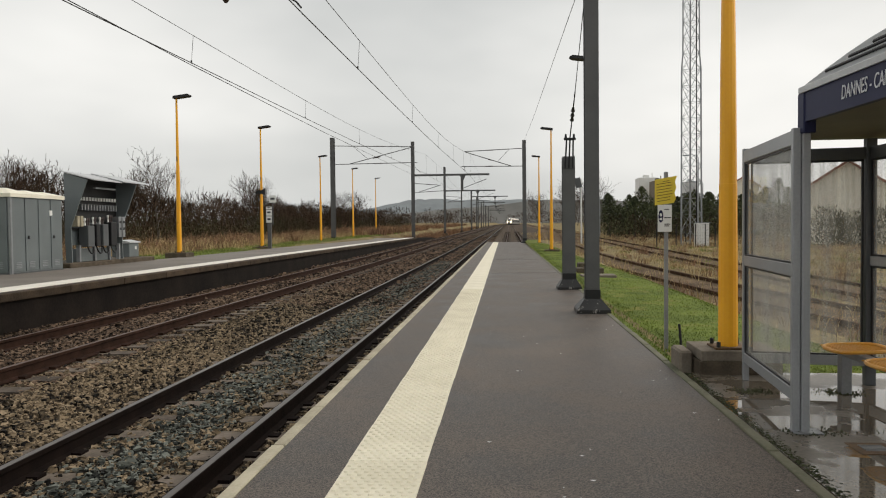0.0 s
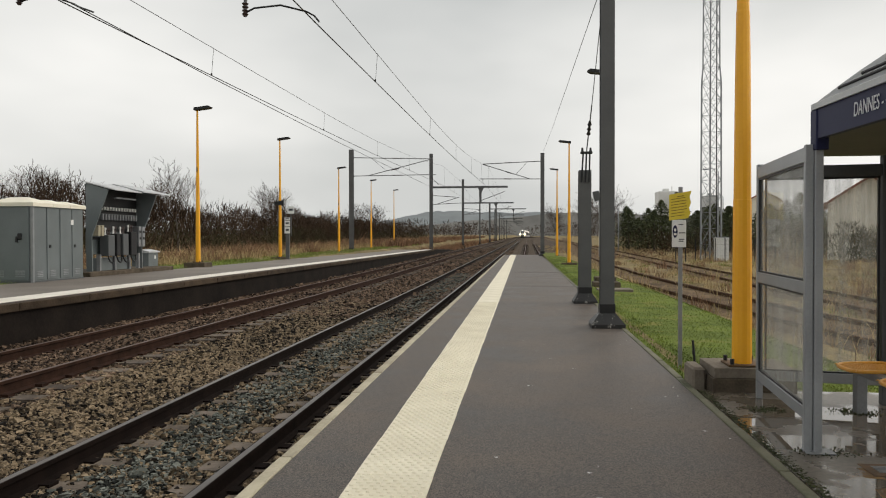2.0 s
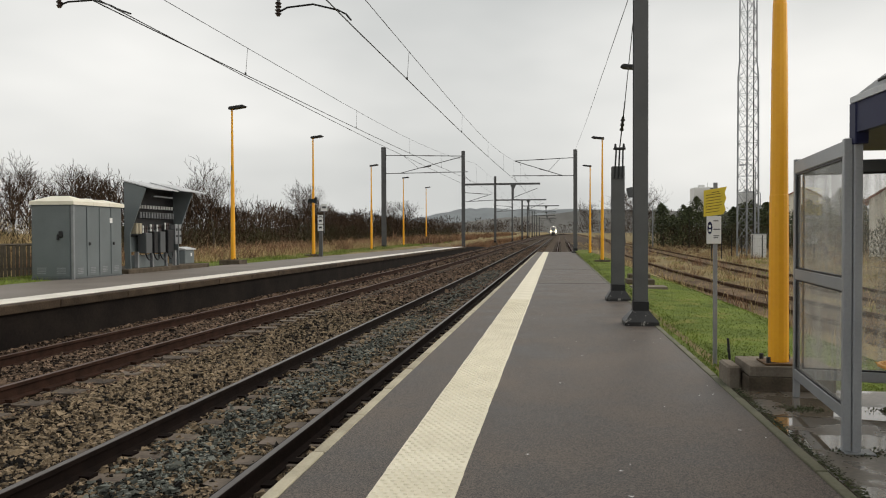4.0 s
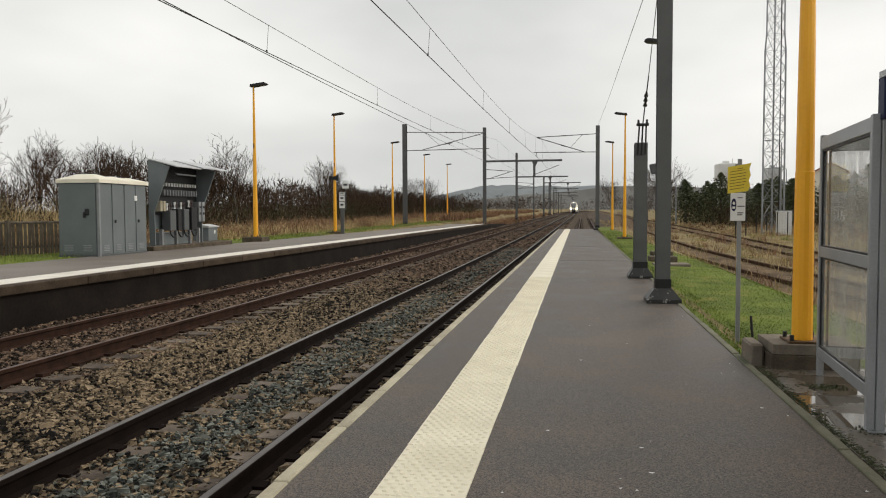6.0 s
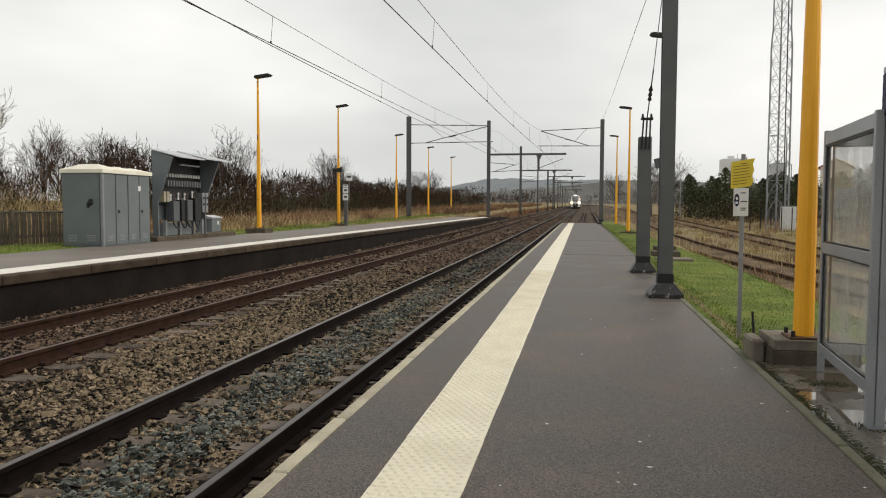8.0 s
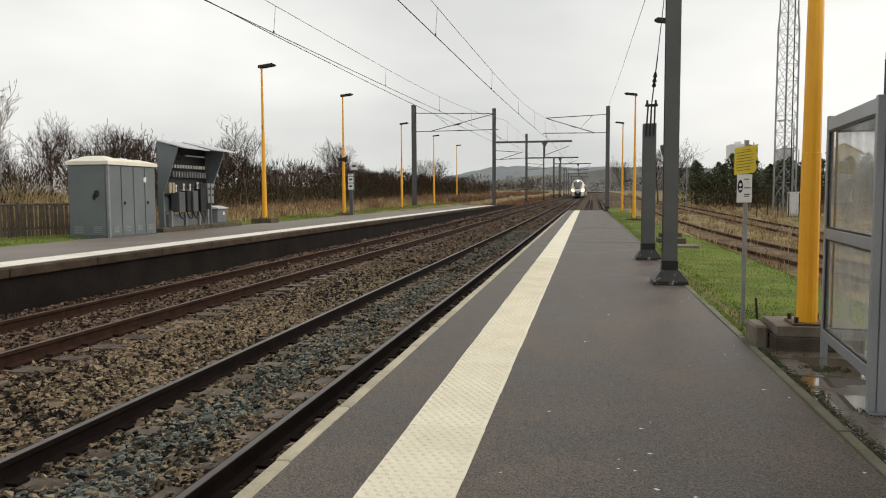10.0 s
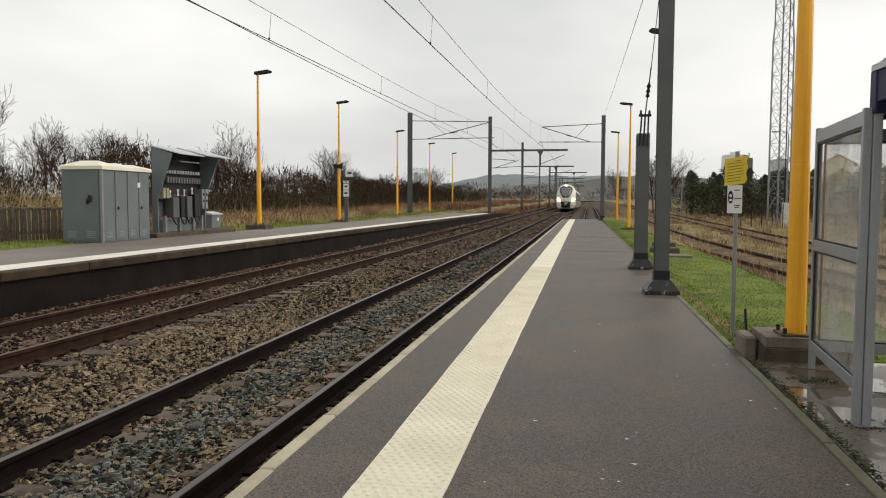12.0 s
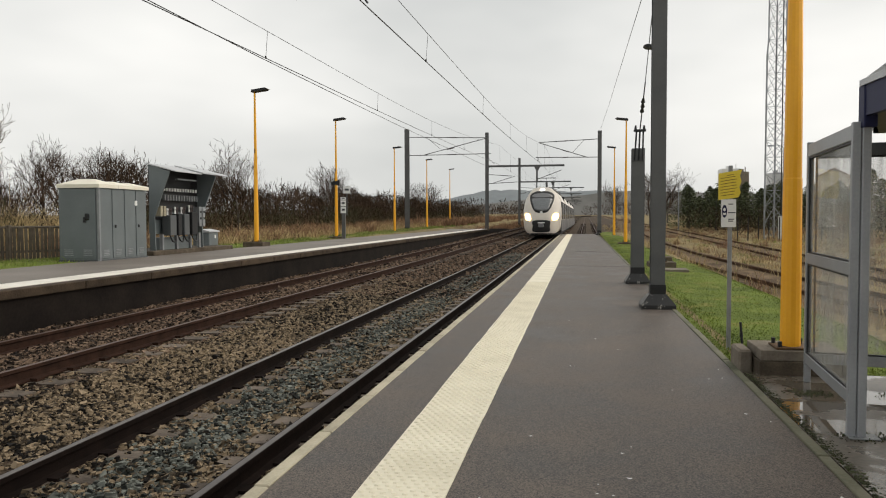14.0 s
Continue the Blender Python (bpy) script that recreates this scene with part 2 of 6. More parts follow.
M_SEAT = mat("orange_wire_seat", (0.72, 0.36, 0.05), (0.6, 0.28, 0.03), 0.4, scale=4, fine=60, bump=0.03)
# Besides wet streaks, the pale tint puts reflected sky into the panes.
M_GLASS = glass_mat("wet_sky_tinted_glass", (0.56, 0.545, 0.49), 0.05, 0.90)
M_FENCE = mat("weathered_fence_wood", (0.135, 0.11, 0.08), (0.045, 0.037, 0.028), 0.85, scale=5, fine=60, bump=0.3, per_object=0.3)
M_GROUND = mat("rough_field_soil", (0.31, 0.245, 0.125), (0.120, 0.092, 0.048), 0.95, scale=0.3, fine=4, bump=0.6, bump_size=0.05, spec=0.1, grain=1.1)
M_LAWN = mat("lawn_turf", (0.175, 0.225, 0.046), (0.080, 0.108, 0.024), 0.9, scale=0.8, fine=14, bump=0.6, bump_size=0.03, spec=0.1, grain=0.9, spots=((0.20, 0.19, 0.055), 1.6, 0.56))
M_BLADE = mat("green_grass_blade", (0.240, 0.300, 0.058), (0.100, 0.132, 0.030), 0.7, scale=0.8, fine=3, bump=0, per_island=0.45, spec=0.2, broad=1.7)
M_STRAW = mat("dry_straw_grass", (0.56, 0.43, 0.225), (0.24, 0.18, 0.09), 0.8, scale=0.35, fine=1.5, bump=0, per_island=0.8, spec=0.2)
M_STRAW_RED = mat("russet_dry_weed", (0.34, 0.20, 0.115), (0.12, 0.07, 0.042), 0.85, scale=0.35, fine=1.5, bump=0, per_island=0.8, spec=0.2)
M_TWIG = mat("bare_brown_twig", (0.088, 0.056, 0.036), (0.012, 0.009, 0.006), 0.9, scale=0.12, fine=1.5, bump=0, per_island=0.7, spec=0.08)
M_TWIG_GREEN = mat("bramble_leaf", (0.070, 0.066, 0.030), (0.018, 0.018, 0.009), 0.8, scale=0.15, fine=3, bump=0, per_island=0.6, spec=0.12)
M_BARK = mat("grey_bark", (0.12, 0.105, 0.09), (0.06, 0.052, 0.045), 0.9, scale=3, fine=30, bump=0.4)
M_NEEDLE = mat("dark_conifer_foliage", (0.15, 0.165, 0.08), (0.045, 0.056, 0.03), 0.8, scale=0.3, fine=3, bump=0, per_island=0.8, spec=0.15)
# Distance haze is mixed into the base colours of the hill and wood.
M_HILL = mat("haze_tinted_hill", (0.26, 0.28, 0.29), (0.19, 0.207, 0.218), 1.0, scale=0.01, fine=0.05, bump=0, spec=0.0)
M_HILL_NEAR = mat("haze_tinted_wood", (0.21, 0.205, 0.195), (0.15, 0.147, 0.14), 1.0, scale=0.02, fine=0.1, bump=0, spec=0.0)
M_TRAIN_W = mat("train_white_paint", (0.72, 0.66, 0.58), (0.62, 0.56, 0.49), 0.3, scale=1, fine=30, bump=0.02)
M_TRAIN_G = mat("train_grey_paint", (0.20, 0.20, 0.205), (0.15, 0.15, 0.155), 0.35, scale=1, fine=30, bump=0.02)
M_SCREEN = mat("black_windscreen_glass", (0.02, 0.024, 0.027), (0.015, 0.018, 0.02), 0.06, bump=0, spec=0.8)
# The grey base stands in for sky reflected by the windscreen.
M_TRAIN_GLASS = mat("sky_grey_windscreen", (0.17, 0.175, 0.18), (0.12, 0.125, 0.13), 0.05, bump=0, spec=0.9)
M_TRAIN_D = mat("train_black_underframe", (0.018, 0.017, 0.017), (0.01, 0.01, 0.01), 0.7, scale=3, fine=30, bump=0.1)
M_HEADLIGHT = mat("lit_headlight", (0.9, 0.85, 0.7), rough=0.3, bump=0, emit=(1.0, 0.78, 0.42), emit_strength=40.0)
# Emissive ring that imitates the warm halo round each headlight.
M_LAMP_GLARE = mat("warm_glare_ring", (0.9, 0.75, 0.45), rough=0.3, bump=0, emit=(1.0, 0.62, 0.24), emit_strength=3.0)
M_TOPLIGHT = mat("lit_top_lamp", (0.9, 0.9, 0.9), rough=0.3, bump=0, emit=(1.0, 0.98, 0.95), emit_strength=8.0)
M_HOUSE = mat("cream_house_render", (0.83, 0.79, 0.69), (0.74, 0.69, 0.59), 0.8, scale=1, fine=30, bump=0.1)
M_TILE = mat("red_roof_tile", (0.30, 0.10, 0.07), (0.2, 0.07, 0.05), 0.7, scale=1.5, fine=20, bump=0.3)
M_WIRE = mat("tarnished_copper_wire", (0.05, 0.048, 0.046), (0.03, 0.03, 0.03), 0.5, 0.5, bump=0)
M_BARK_PALE = mat("pale_birch_bark", (0.30, 0.27, 0.235), (0.17, 0.15, 0.13), 0.9, scale=3, fine=30, bump=0.2)
M_MOSS = mat("dark_moss", (0.06, 0.075, 0.025), (0.025, 0.032, 0.012), 0.9, scale=3, fine=30, bump=0, per_island=0.5)
M_SIDING = mat("weedy_siding_ballast", (0.215, 0.150, 0.092), (0.050, 0.035, 0.022), 0.95, scale=0.8, fine=9, bump=0.8, bump_size=0.04, spec=0.1, grain=1.2)
M_YARD = mat("dirty_yard_ballast", (0.125, 0.094, 0.068), (0.035, 0.026, 0.019), 0.95, scale=0.8, fine=9, bump=0.8, bump_size=0.04, spec=0.1, grain=1.2)
M_INSUL = mat("brown_insulator", (0.06, 0.035, 0.03), (0.03, 0.02, 0.018), 0.3, bump=0)


# ---- mesh helpers ----
def bm_box(bm, x0, x1, y0, y1, z0, z1, bevel=0.0):
    vs = [bm.verts.new((x, y, z)) for z in (z0, z1) for y in (y0, y1) for x in (x0, x1)]
    fs = [bm.faces.new([vs[i] for i in q]) for q in ((0, 2, 3, 1), (4, 5, 7, 6), (0, 1, 5, 4), (2, 6, 7, 3), (0, 4, 6, 2), (1, 3, 7, 5))]
    if bevel:
        es = list({e for f in fs for e in f.edges})
        bmesh.ops.bevel(bm, geom=es, offset=bevel, segments=1, affect="EDGES")
    return vs


def bm_tube(bm, p0, p1, r0, r1=None, n=8, caps=True):
    p0, p1 = Vector(p0), Vector(p1)
    r1 = r0 if r1 is None else r1
    d = (p1 - p0).normalized()
    a = d.orthogonal().normalized()
    b = d.cross(a)
    rings = []
    for p, r in ((p0, r0), (p1, r1)):
        rings.append([bm.verts.new(p + r * (math.cos(2 * math.pi * i / n) * a + math.sin(2 * math.pi * i / n) * b)) for i in range(n)])
    for i in range(n):
        bm.faces.new((rings[0][i], rings[0][(i + 1) % n], rings[1][(i + 1) % n], rings[1][i]))
    if caps:
        bm.faces.new(list(reversed(rings[0])))
        bm.faces.new(rings[1])


def bm_pipe(bm, pts, radii, n=6):
    """One connected pipe through the points."""
    pts = [Vector(p) for p in pts]
    rings = []
    for k, p in enumerate(pts):
        t = (pts[min(k + 1, len(pts) - 1)] - pts[max(k - 1, 0)]).normalized()
        ref = Vector((0, 0, 1)) if abs(t.z) < 0.95 else Vector((0, 1, 0))
        a = t.cross(ref).normalized()
        b = t.cross(a)
        rings.append([bm.verts.new(p + radii[k] * (math.cos(2 * math.pi * i / n) * a + math.sin(2 * math.pi * i / n) * b)) for i in range(n)])
    for r, s in zip(rings, rings[1:]):
        for i in range(n):
            bm.faces.new((r[i], r[(i + 1) % n], s[(i + 1) % n], s[i]))
    bm.faces.new(list(reversed(rings[0])))
    bm.faces.new(rings[-1])


def bm_path(bm, pts, r, n=6):
    bm_pipe(bm, pts, [r] * len(pts), n)


def bm_prism(bm, poly, axis, lo, hi):
    """Extrude a closed outline of (a, b) along axis: 'y' takes (x, z), 'x' takes (y, z), 'z' takes (x, y)."""
    def at(a, b, c):
        return {"y": (a, c, b), "x": (c, a, b), "z": (a, b, c)}[axis]
    r0 = [bm.verts.new(at(a, b, lo)) for a, b in poly]
    r1 = [bm.verts.new(at(a, b, hi)) for a, b in poly]
    k = len(poly)
    for i in range(k):
        bm.faces.new((r0[i], r0[(i + 1) % k], r1[(i + 1) % k], r1[i]))
    bm.faces.new(list(reversed(r0)))
    bm.faces.new(r1)


def mesh_of(name, bm, material, smooth=False):
    bmesh.ops.recalc_face_normals(bm, faces=bm.faces[:])
    me = bpy.data.meshes.new(name)
    bm.to_mesh(me)
    bm.free()
    me.materials.append(material)
    if smooth:
        me.polygons.foreach_set("use_smooth", [True] * len(me.polygons))
    return me


def part(name, bm, material, parent, label="", smooth=False):
    ob = new(name, mesh_of(name, bm, material, smooth))
    ob.parent = parent
    return tagged(ob, label)


def single(name, bm, material, label="", category="", group="", kind="", smooth=False):
    return tagged(new(name, mesh_of(name, bm, material, smooth)), label, category, group, kind)


def thing(name, at, label, category, group="", rz=0.0):
    ob = new(name)
    ob.empty_display_size = 0.2
    ob.matrix_basis = pose(*at, 0, 0, rz)
    return tagged(ob, label, category, group)


def soup(name, verts, faces, material, label="", category="", kind="stuff"):
    """One mesh from arrays of vertices and equal-sized faces."""
    me = bpy.data.meshes.new(name)
    verts, faces = np.asarray(verts, np.float32), np.asarray(faces, np.int32)
    me.vertices.add(len(verts))
    me.vertices.foreach_set("co", verts.ravel())
    k = faces.shape[1]
    me.loops.add(faces.size)
    me.loops.foreach_set("vertex_index", faces.ravel())
    me.polygons.add(len(faces))
    me.polygons.foreach_set("loop_start", np.arange(0, faces.size, k, dtype=np.int32))
    me.update(calc_edges=True)
    me.validate()
    me.shade_flat()
    me.materials.append(material)
    return tagged(new(name, me), label, category, "", kind)


def piece(name, me, at, parent):
    ob = new(name, me)
    ob.parent = parent
    ob.matrix_basis = pose(*at)
    return ob


# ---- plan: the line runs along y, the near platform's surface is z = 0 ----
NEAR_AXIS, FAR_AXIS, NEAR_RAIL, FAR_RAIL = -3.0075, -6.6, -0.386, -0.23
FAR_Z = 0.34


def drift(y):
    """The line bears slowly to the right with distance."""
    d = 0.0 if y < 20 else (0.0075 * (y - 20) ** 2 / 40 if y < 40 else 0.0075 * (y - 30))
    return d + (4e-4 * (y - 350) ** 2 if y > 350 else 0.0)


def rise(y):
    """And climbs a little."""
    return 0.0 if y < 20 else (0.006 * (y - 20) ** 2 / 40 if y < 40 else 0.006 * (y - 30))


def bed_height(x):
    return float(np.interp(x, (-8.3, -7.8, -6.6, -5.2, -4.3, -3.0, -2.0, -1.5), (-0.33, -0.385, -0.40, -0.44, -0.535, -0.555, -0.56, -0.60)))


def ground_height(x, y):
    left = float(np.interp(x, (-60, -30, -14, -11.8, -8.6, -8.2), (0.9, 0.5, 0.28, 0.28, -0.6, -0.75)))
    right = float(np.interp(x, (1.0, 1.56, 1.75, 3.6, 4.6, 60, 300), (-0.75, -0.10, -0.03, -0.10, -0.52, -0.45, 1.0)))
    z = left if x < -8.2 else (-0.75 if x < 1.0 else right)
    if y > 64 and -12 < x < 8.5:
        z = min(z, -0.68)
    return z + rise(min(y, 900.0))


Y_STEPS = [-8, 0, 4, 8, 12, 16, 20, 24, 28, 32, 36, 40, 50, 60, 63.9, 64.2, 70, 80, 90, 100, 120, 140, 160, 180, 200, 220, 250, 280, 310, 340, 370, 400, 450, 500]


def strip_mesh(bm, xs, zs, y_steps, follow=True):
    """A long sheet with the cross-section (xs, zs), carried along the line."""
    rows = [[bm.verts.new((x + (drift(y) if follow else 0), y, z + (rise(y) if follow else 0))) for x, z in zip(xs, zs)] for y in y_steps]
    for a, b in zip(rows, rows[1:]):
        for i in range(len(xs) - 1):
            bm.faces.new((a[i], a[i + 1], b[i + 1], b[i]))


# ---- ground, hills ----
bm = bmesh.new()
gx = [-2500, -900, -300, -120, -60, -40, -30, -24, -20, -17, -15, -14, -13, -11.8, -10, -8.6, -8.2, -6, -3, 0, 1.0, 1.56, 1.75, 2.3, 3, 3.6, 4.6, 6, 8, 11, 15, 20, 30, 50, 90, 200, 600, 2500]
gy = [-60, -30, -12, -6, 0, 4, 8, 12, 16, 20, 26, 32, 40, 50, 60, 63.9, 64.3, 70, 80, 95, 115, 140, 180, 240, 320, 450, 700, 1200, 2400, 4000]
rows = [[bm.verts.new((x + (drift(min(y, 420.0)) if abs(x) < 100 else 0), y, ground_height(x, y))) for x in gx] for y in gy]
for a, b in zip(rows, rows[1:]):
    for i in range(len(gx) - 1):
        bm.faces.new((a[i], a[i + 1], b[i + 1], b[i]))
single("ground", bm, M_GROUND, "rough winter field with dry brown grass", "ground", kind="structure", smooth=True)


def ridge(name, y, spans, material, label, depth):
    bm = bmesh.new()
    xs = np.linspace(spans[0][0], spans[-1][0], 160)
    hs = np.interp(xs, [p[0] for p in spans], [p[1] for p in spans])
    front, top, back = [], [], []
    for i, (x, h) in enumerate(zip(xs, hs)):
        h = h * (1 + 0.05 * noise.noise((x * 0.02, 3.0, 0))) + 0.035 * hs.max() * noise.noise((x * 0.15, 9.0, y))
        front.append(bm.verts.new((x, y, -20)))
        top.append(bm.verts.new((x, y + depth * 0.6, max(h, -15))))
        back.append(bm.verts.new((x, y + depth, -20)))
    for i in range(len(xs) - 1):
        bm.faces.new((front[i], front[i + 1], top[i + 1], top[i]))
        bm.faces.new((top[i], top[i + 1], back[i + 1], back[i]))
    return single(name, bm, material, label, "hill", kind="structure", smooth=True)


ridge("backdrop_hill", 1900, [(-900, -10), (-600, 16), (-470, 40), (-330, 66), (-240, 82), (-150, 78), (-40, 74), (90, 76), (200, 63), (420, 38), (900, 24), (1600, 5)], M_HILL, "distant wooded hill with haze in its grey colour", 400)
ridge("backdrop_wood", 900, [(-900, 4), (-300, 14), (-130, 18), (-30, 26), (60, 34), (160, 30), (420, 20), (900, 10)], M_HILL_NEAR, "line of far woodland with mist in its grey colour", 80)

# ---- ballast bed and tracks ----
bm = bmesh.new()
bxs = [-8.3, -7.8, -6.6, -5.2, -4.3, -3.0, -2.0, -1.5]
strip_mesh(bm, bxs, [bed_height(x) for x in bxs], Y_STEPS)
single("ballast_bed", bm, M_BED, "brown crushed-stone ballast bed between the platforms", "ballast", kind="structure")

RAIL_OUTLINE = [(-0.036, 0), (0.036, 0), (0.036, -0.035), (0.009, -0.05), (0.009, -0.135), (0.07, -0.15), (0.07, -0.165), (-0.07, -0.165), (-0.07, -0.15), (-0.009, -0.135), (-0.009, -0.05), (-0.036, -0.035)]


def sweep(bm, outline, centre, ys, top):
    rings = [[bm.verts.new((centre(y) + a, y, top(y) + b)) for a, b in outline] for y in ys]
    k = len(outline)
    for r, s in zip(rings, rings[1:]):
        for i in range(k):
            bm.faces.new((r[i], r[(i + 1) % k], s[(i + 1) % k], s[i]))
    bm.faces.new(rings[0])
    bm.faces.new(list(reversed(rings[-1])))


def track(name, axis, top, label, steel, head, sleepers, step, wood_len=2.5, ys=None, first=1.2, sunk=0.150):
    """Two rails, their running bands and the sleepers. axis(y), top(y): the middle and the rail height."""
    root = thing(name, (0, 0, 0), label, "railway track")
    root["kind"] = "structure"
    ys = ys or Y_STEPS
    for side in (-0.7525, 0.7525):
        bm = bmesh.new()
        sweep(bm, RAIL_OUTLINE, lambda y: axis(y) + side, ys, top)
        rail = part("rail", bm, steel, root, "rusty steel rail")
        bm = bmesh.new()
        sweep(bm, [(-0.026, 0.003), (0.026, 0.003), (0.03, -0.004), (-0.03, -0.004)], lambda y: axis(y) + side, ys, top)
        part("rail_head", bm, head, rail, "worn running surface")
    bm = bmesh.new()
    bm_prism(bm, [(-wood_len / 2, -0.20), (-wood_len / 2, 0), (-0.35, 0), (-0.3, -0.03), (0.3, -0.03), (0.35, 0), (wood_len / 2, 0), (wood_len / 2, -0.20)], "y", -0.13, 0.13)
    me = mesh_of("sleeper", bm, M_SLEEPER)
    rng = random.Random(5)
    for i in range(sleepers):
        y = first + i * step
        piece("sleeper", me, (axis(y) + rng.uniform(-0.03, 0.03), y, top(y) - sunk + rng.uniform(-0.008, 0.008)), root)
    # fastenings beside each rail
    bm = bmesh.new()
    for i in range(min(sleepers, 104)):
        y = first + i * step
        for side in (-0.7525, 0.7525):
            for e in (-0.105, 0.105):
                x = axis(y) + side + e
                z = top(y) - 0.165
                bm_box(bm, x - 0.045, x + 0.045, y - 0.06, y + 0.06, z, z + 0.035)
    fast = part("rail_fastenings", bm, steel, root)
    fast["kind"] = "stuff"
    return root


track("near_track", lambda y: NEAR_AXIS + drift(y), lambda y: NEAR_RAIL + rise(y), "railway track with polished dark rails on brown ballast", M_RUST, M_RAIL_TOP, 304, 0.6, first=-7.2)
track("far_track", lambda y: FAR_AXIS + drift(y), lambda y: FAR_RAIL + rise(y), "railway track with red-brown rails on brown ballast", M_RUST_RED, M_RAIL_TOP_DULL, 304, 0.6, first=-7.2, sunk=0.165)


def siding_a(y):
    return 4.75 + (0.0016 * (50 - y) ** 2 if y < 50 else 0.0007 * (min(y, 110) - 50) ** 2) + max(0, y - 110) * 0.05


def siding_b(y):
    return 9.2 + 0.008 * y


def third_axis(y):
    return 0.62 + drift(y)


bm = bmesh.new()
strip_mesh(bm, [-1.6, 0.5, 2.5, 4.5, 7.6], [-0.60, -0.61, -0.60, -0.61, -0.64], [y for y in Y_STEPS if y >= 64.2])
single("yard_bed", bm, M_YARD, "dirty brown ballast between the tracks beyond the platform", "ballast", kind="structure")
for nm, ax, y0, half, low in (("siding_bed", siding_a, -8, 1.5, -0.535), ("second_siding_bed", siding_b, -8, 1.4, -0.53), ("third_bed", third_axis, 64.2, 1.6, -0.60)):
    bm = bmesh.new()
    yy = [y for y in Y_STEPS if y >= y0]
    rows = [[bm.verts.new((ax(y) + o, y, low + rise(y) + (0.03 if abs(o) < half else -0.1))) for o in (-half - 0.5, -half * 0.9, 0, half * 0.9, half + 0.5)] for y in yy]
    for a, b in zip(rows, rows[1:]):
        for i in range(4):
            bm.faces.new((a[i], a[i + 1], b[i + 1], b[i]))
    single(nm, bm, M_YARD if y0 > 0 else M_SIDING, "weedy brown ballast under an old track", "ballast", kind="structure")
track("third_track", third_axis, lambda y: -0.40 + rise(y), "rusty track beyond the platform end", M_RUST_RED, M_RAIL_TOP_DULL, 120, 0.7, ys=[y for y in Y_STEPS if y >= 64.2], first=64.8)
for nm, ax in (("siding_track", siding_a), ("second_siding_track", siding_b)):
    track(nm, ax, lambda y: -0.395 + rise(y), "rusty overgrown siding track in dry grass", M_RUST_OLD, M_RUST_OLD, 150, 0.75)


# ---- platforms ----
def near_platform():
    bm = bmesh.new()
    bm_box(bm, -1.42, 1.50, -8, 63.6, -0.9, 0.0)
    single("platform_near", bm, M_ASPHALT, "damp dark asphalt railway platform", "platform", kind="structure")
    edge = thing("platform_edge", (0, 0, 0), "pale concrete platform coping above a dark wall", "platform edge")
    edge["kind"] = "structure"
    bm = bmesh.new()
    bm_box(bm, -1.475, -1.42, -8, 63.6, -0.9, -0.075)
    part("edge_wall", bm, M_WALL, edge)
    bm = bmesh.new()
    bm_box(bm, -0.042, 0.042, -0.493, 0.493, -0.07, 0.006, 0.007)
    me = mesh_of("coping_stone", bm, M_COPING)
    for i in range(70):
        piece("coping_stone", me, (-1.464 + 0.003 * math.sin(i * 2.1), -6.4 + i, 0.003 * math.sin(i * 1.3)), edge)
    kerb = thing("platform_kerb", (0, 0, 0), "mossy concrete kerb along the back of the platform", "kerb")
    kerb["kind"] = "structure"
    bm = bmesh.new()
    bm_box(bm, -0.034, 0.034, -0.496, 0.496, -0.3, 0.010, 0.005)
    me = mesh_of("kerb_stone", bm, M_KERB)
    for i in range(70):
        piece("kerb_stone", me, (1.5365, -6.4 + i, 0.004 * math.sin(i * 1.7)), kerb)
    tactile = thing("tactile_paving", (0, 0, 0), "cream studded tactile warning strip along the platform", "tactile paving")
    tactile["kind"] = "structure"
    bm = bmesh.new()
    bm_box(bm, -0.229, 0.229, -0.3985, 0.3985, -0.01, 0.008, 0.003)
    me = mesh_of("tactile_slab", bm, M_TACTILE)
    for i in range(87):
        piece("tactile_slab", me, (-0.73 + 0.0025 * math.sin(i * 3.1), -6.0 + i * 0.8, 0.0), tactile)
    # raised studs in offset rows
    vs, fs = [], []
    for j in range(300):
        y = 1.6 + j * 0.05
        for i in range(8):
            x = -0.93 + i * 0.057 + (0.0285 if j % 2 else 0)
            if x > -0.525:
                continue
            k = len(vs)
            for r, z in ((0.018, 0.008), (0.011, 0.0155)):
                for q in range(6):
                    a = math.pi / 3 * q
                    vs.append((x + r * math.cos(a), y + r * 0.8 * math.sin(a), z))
            for q in range(6):
                fs.append((k + q, k + (q + 1) % 6, k + 6 + (q + 1) % 6, k + 6 + q))
            fs.append((k + 6, k + 7, k + 8, k + 9))
            fs.append((k + 6, k + 9, k + 10, k + 11))
    ob = soup("tactile_studs", vs, fs, M_TACTILE)
    ob.parent = tactile


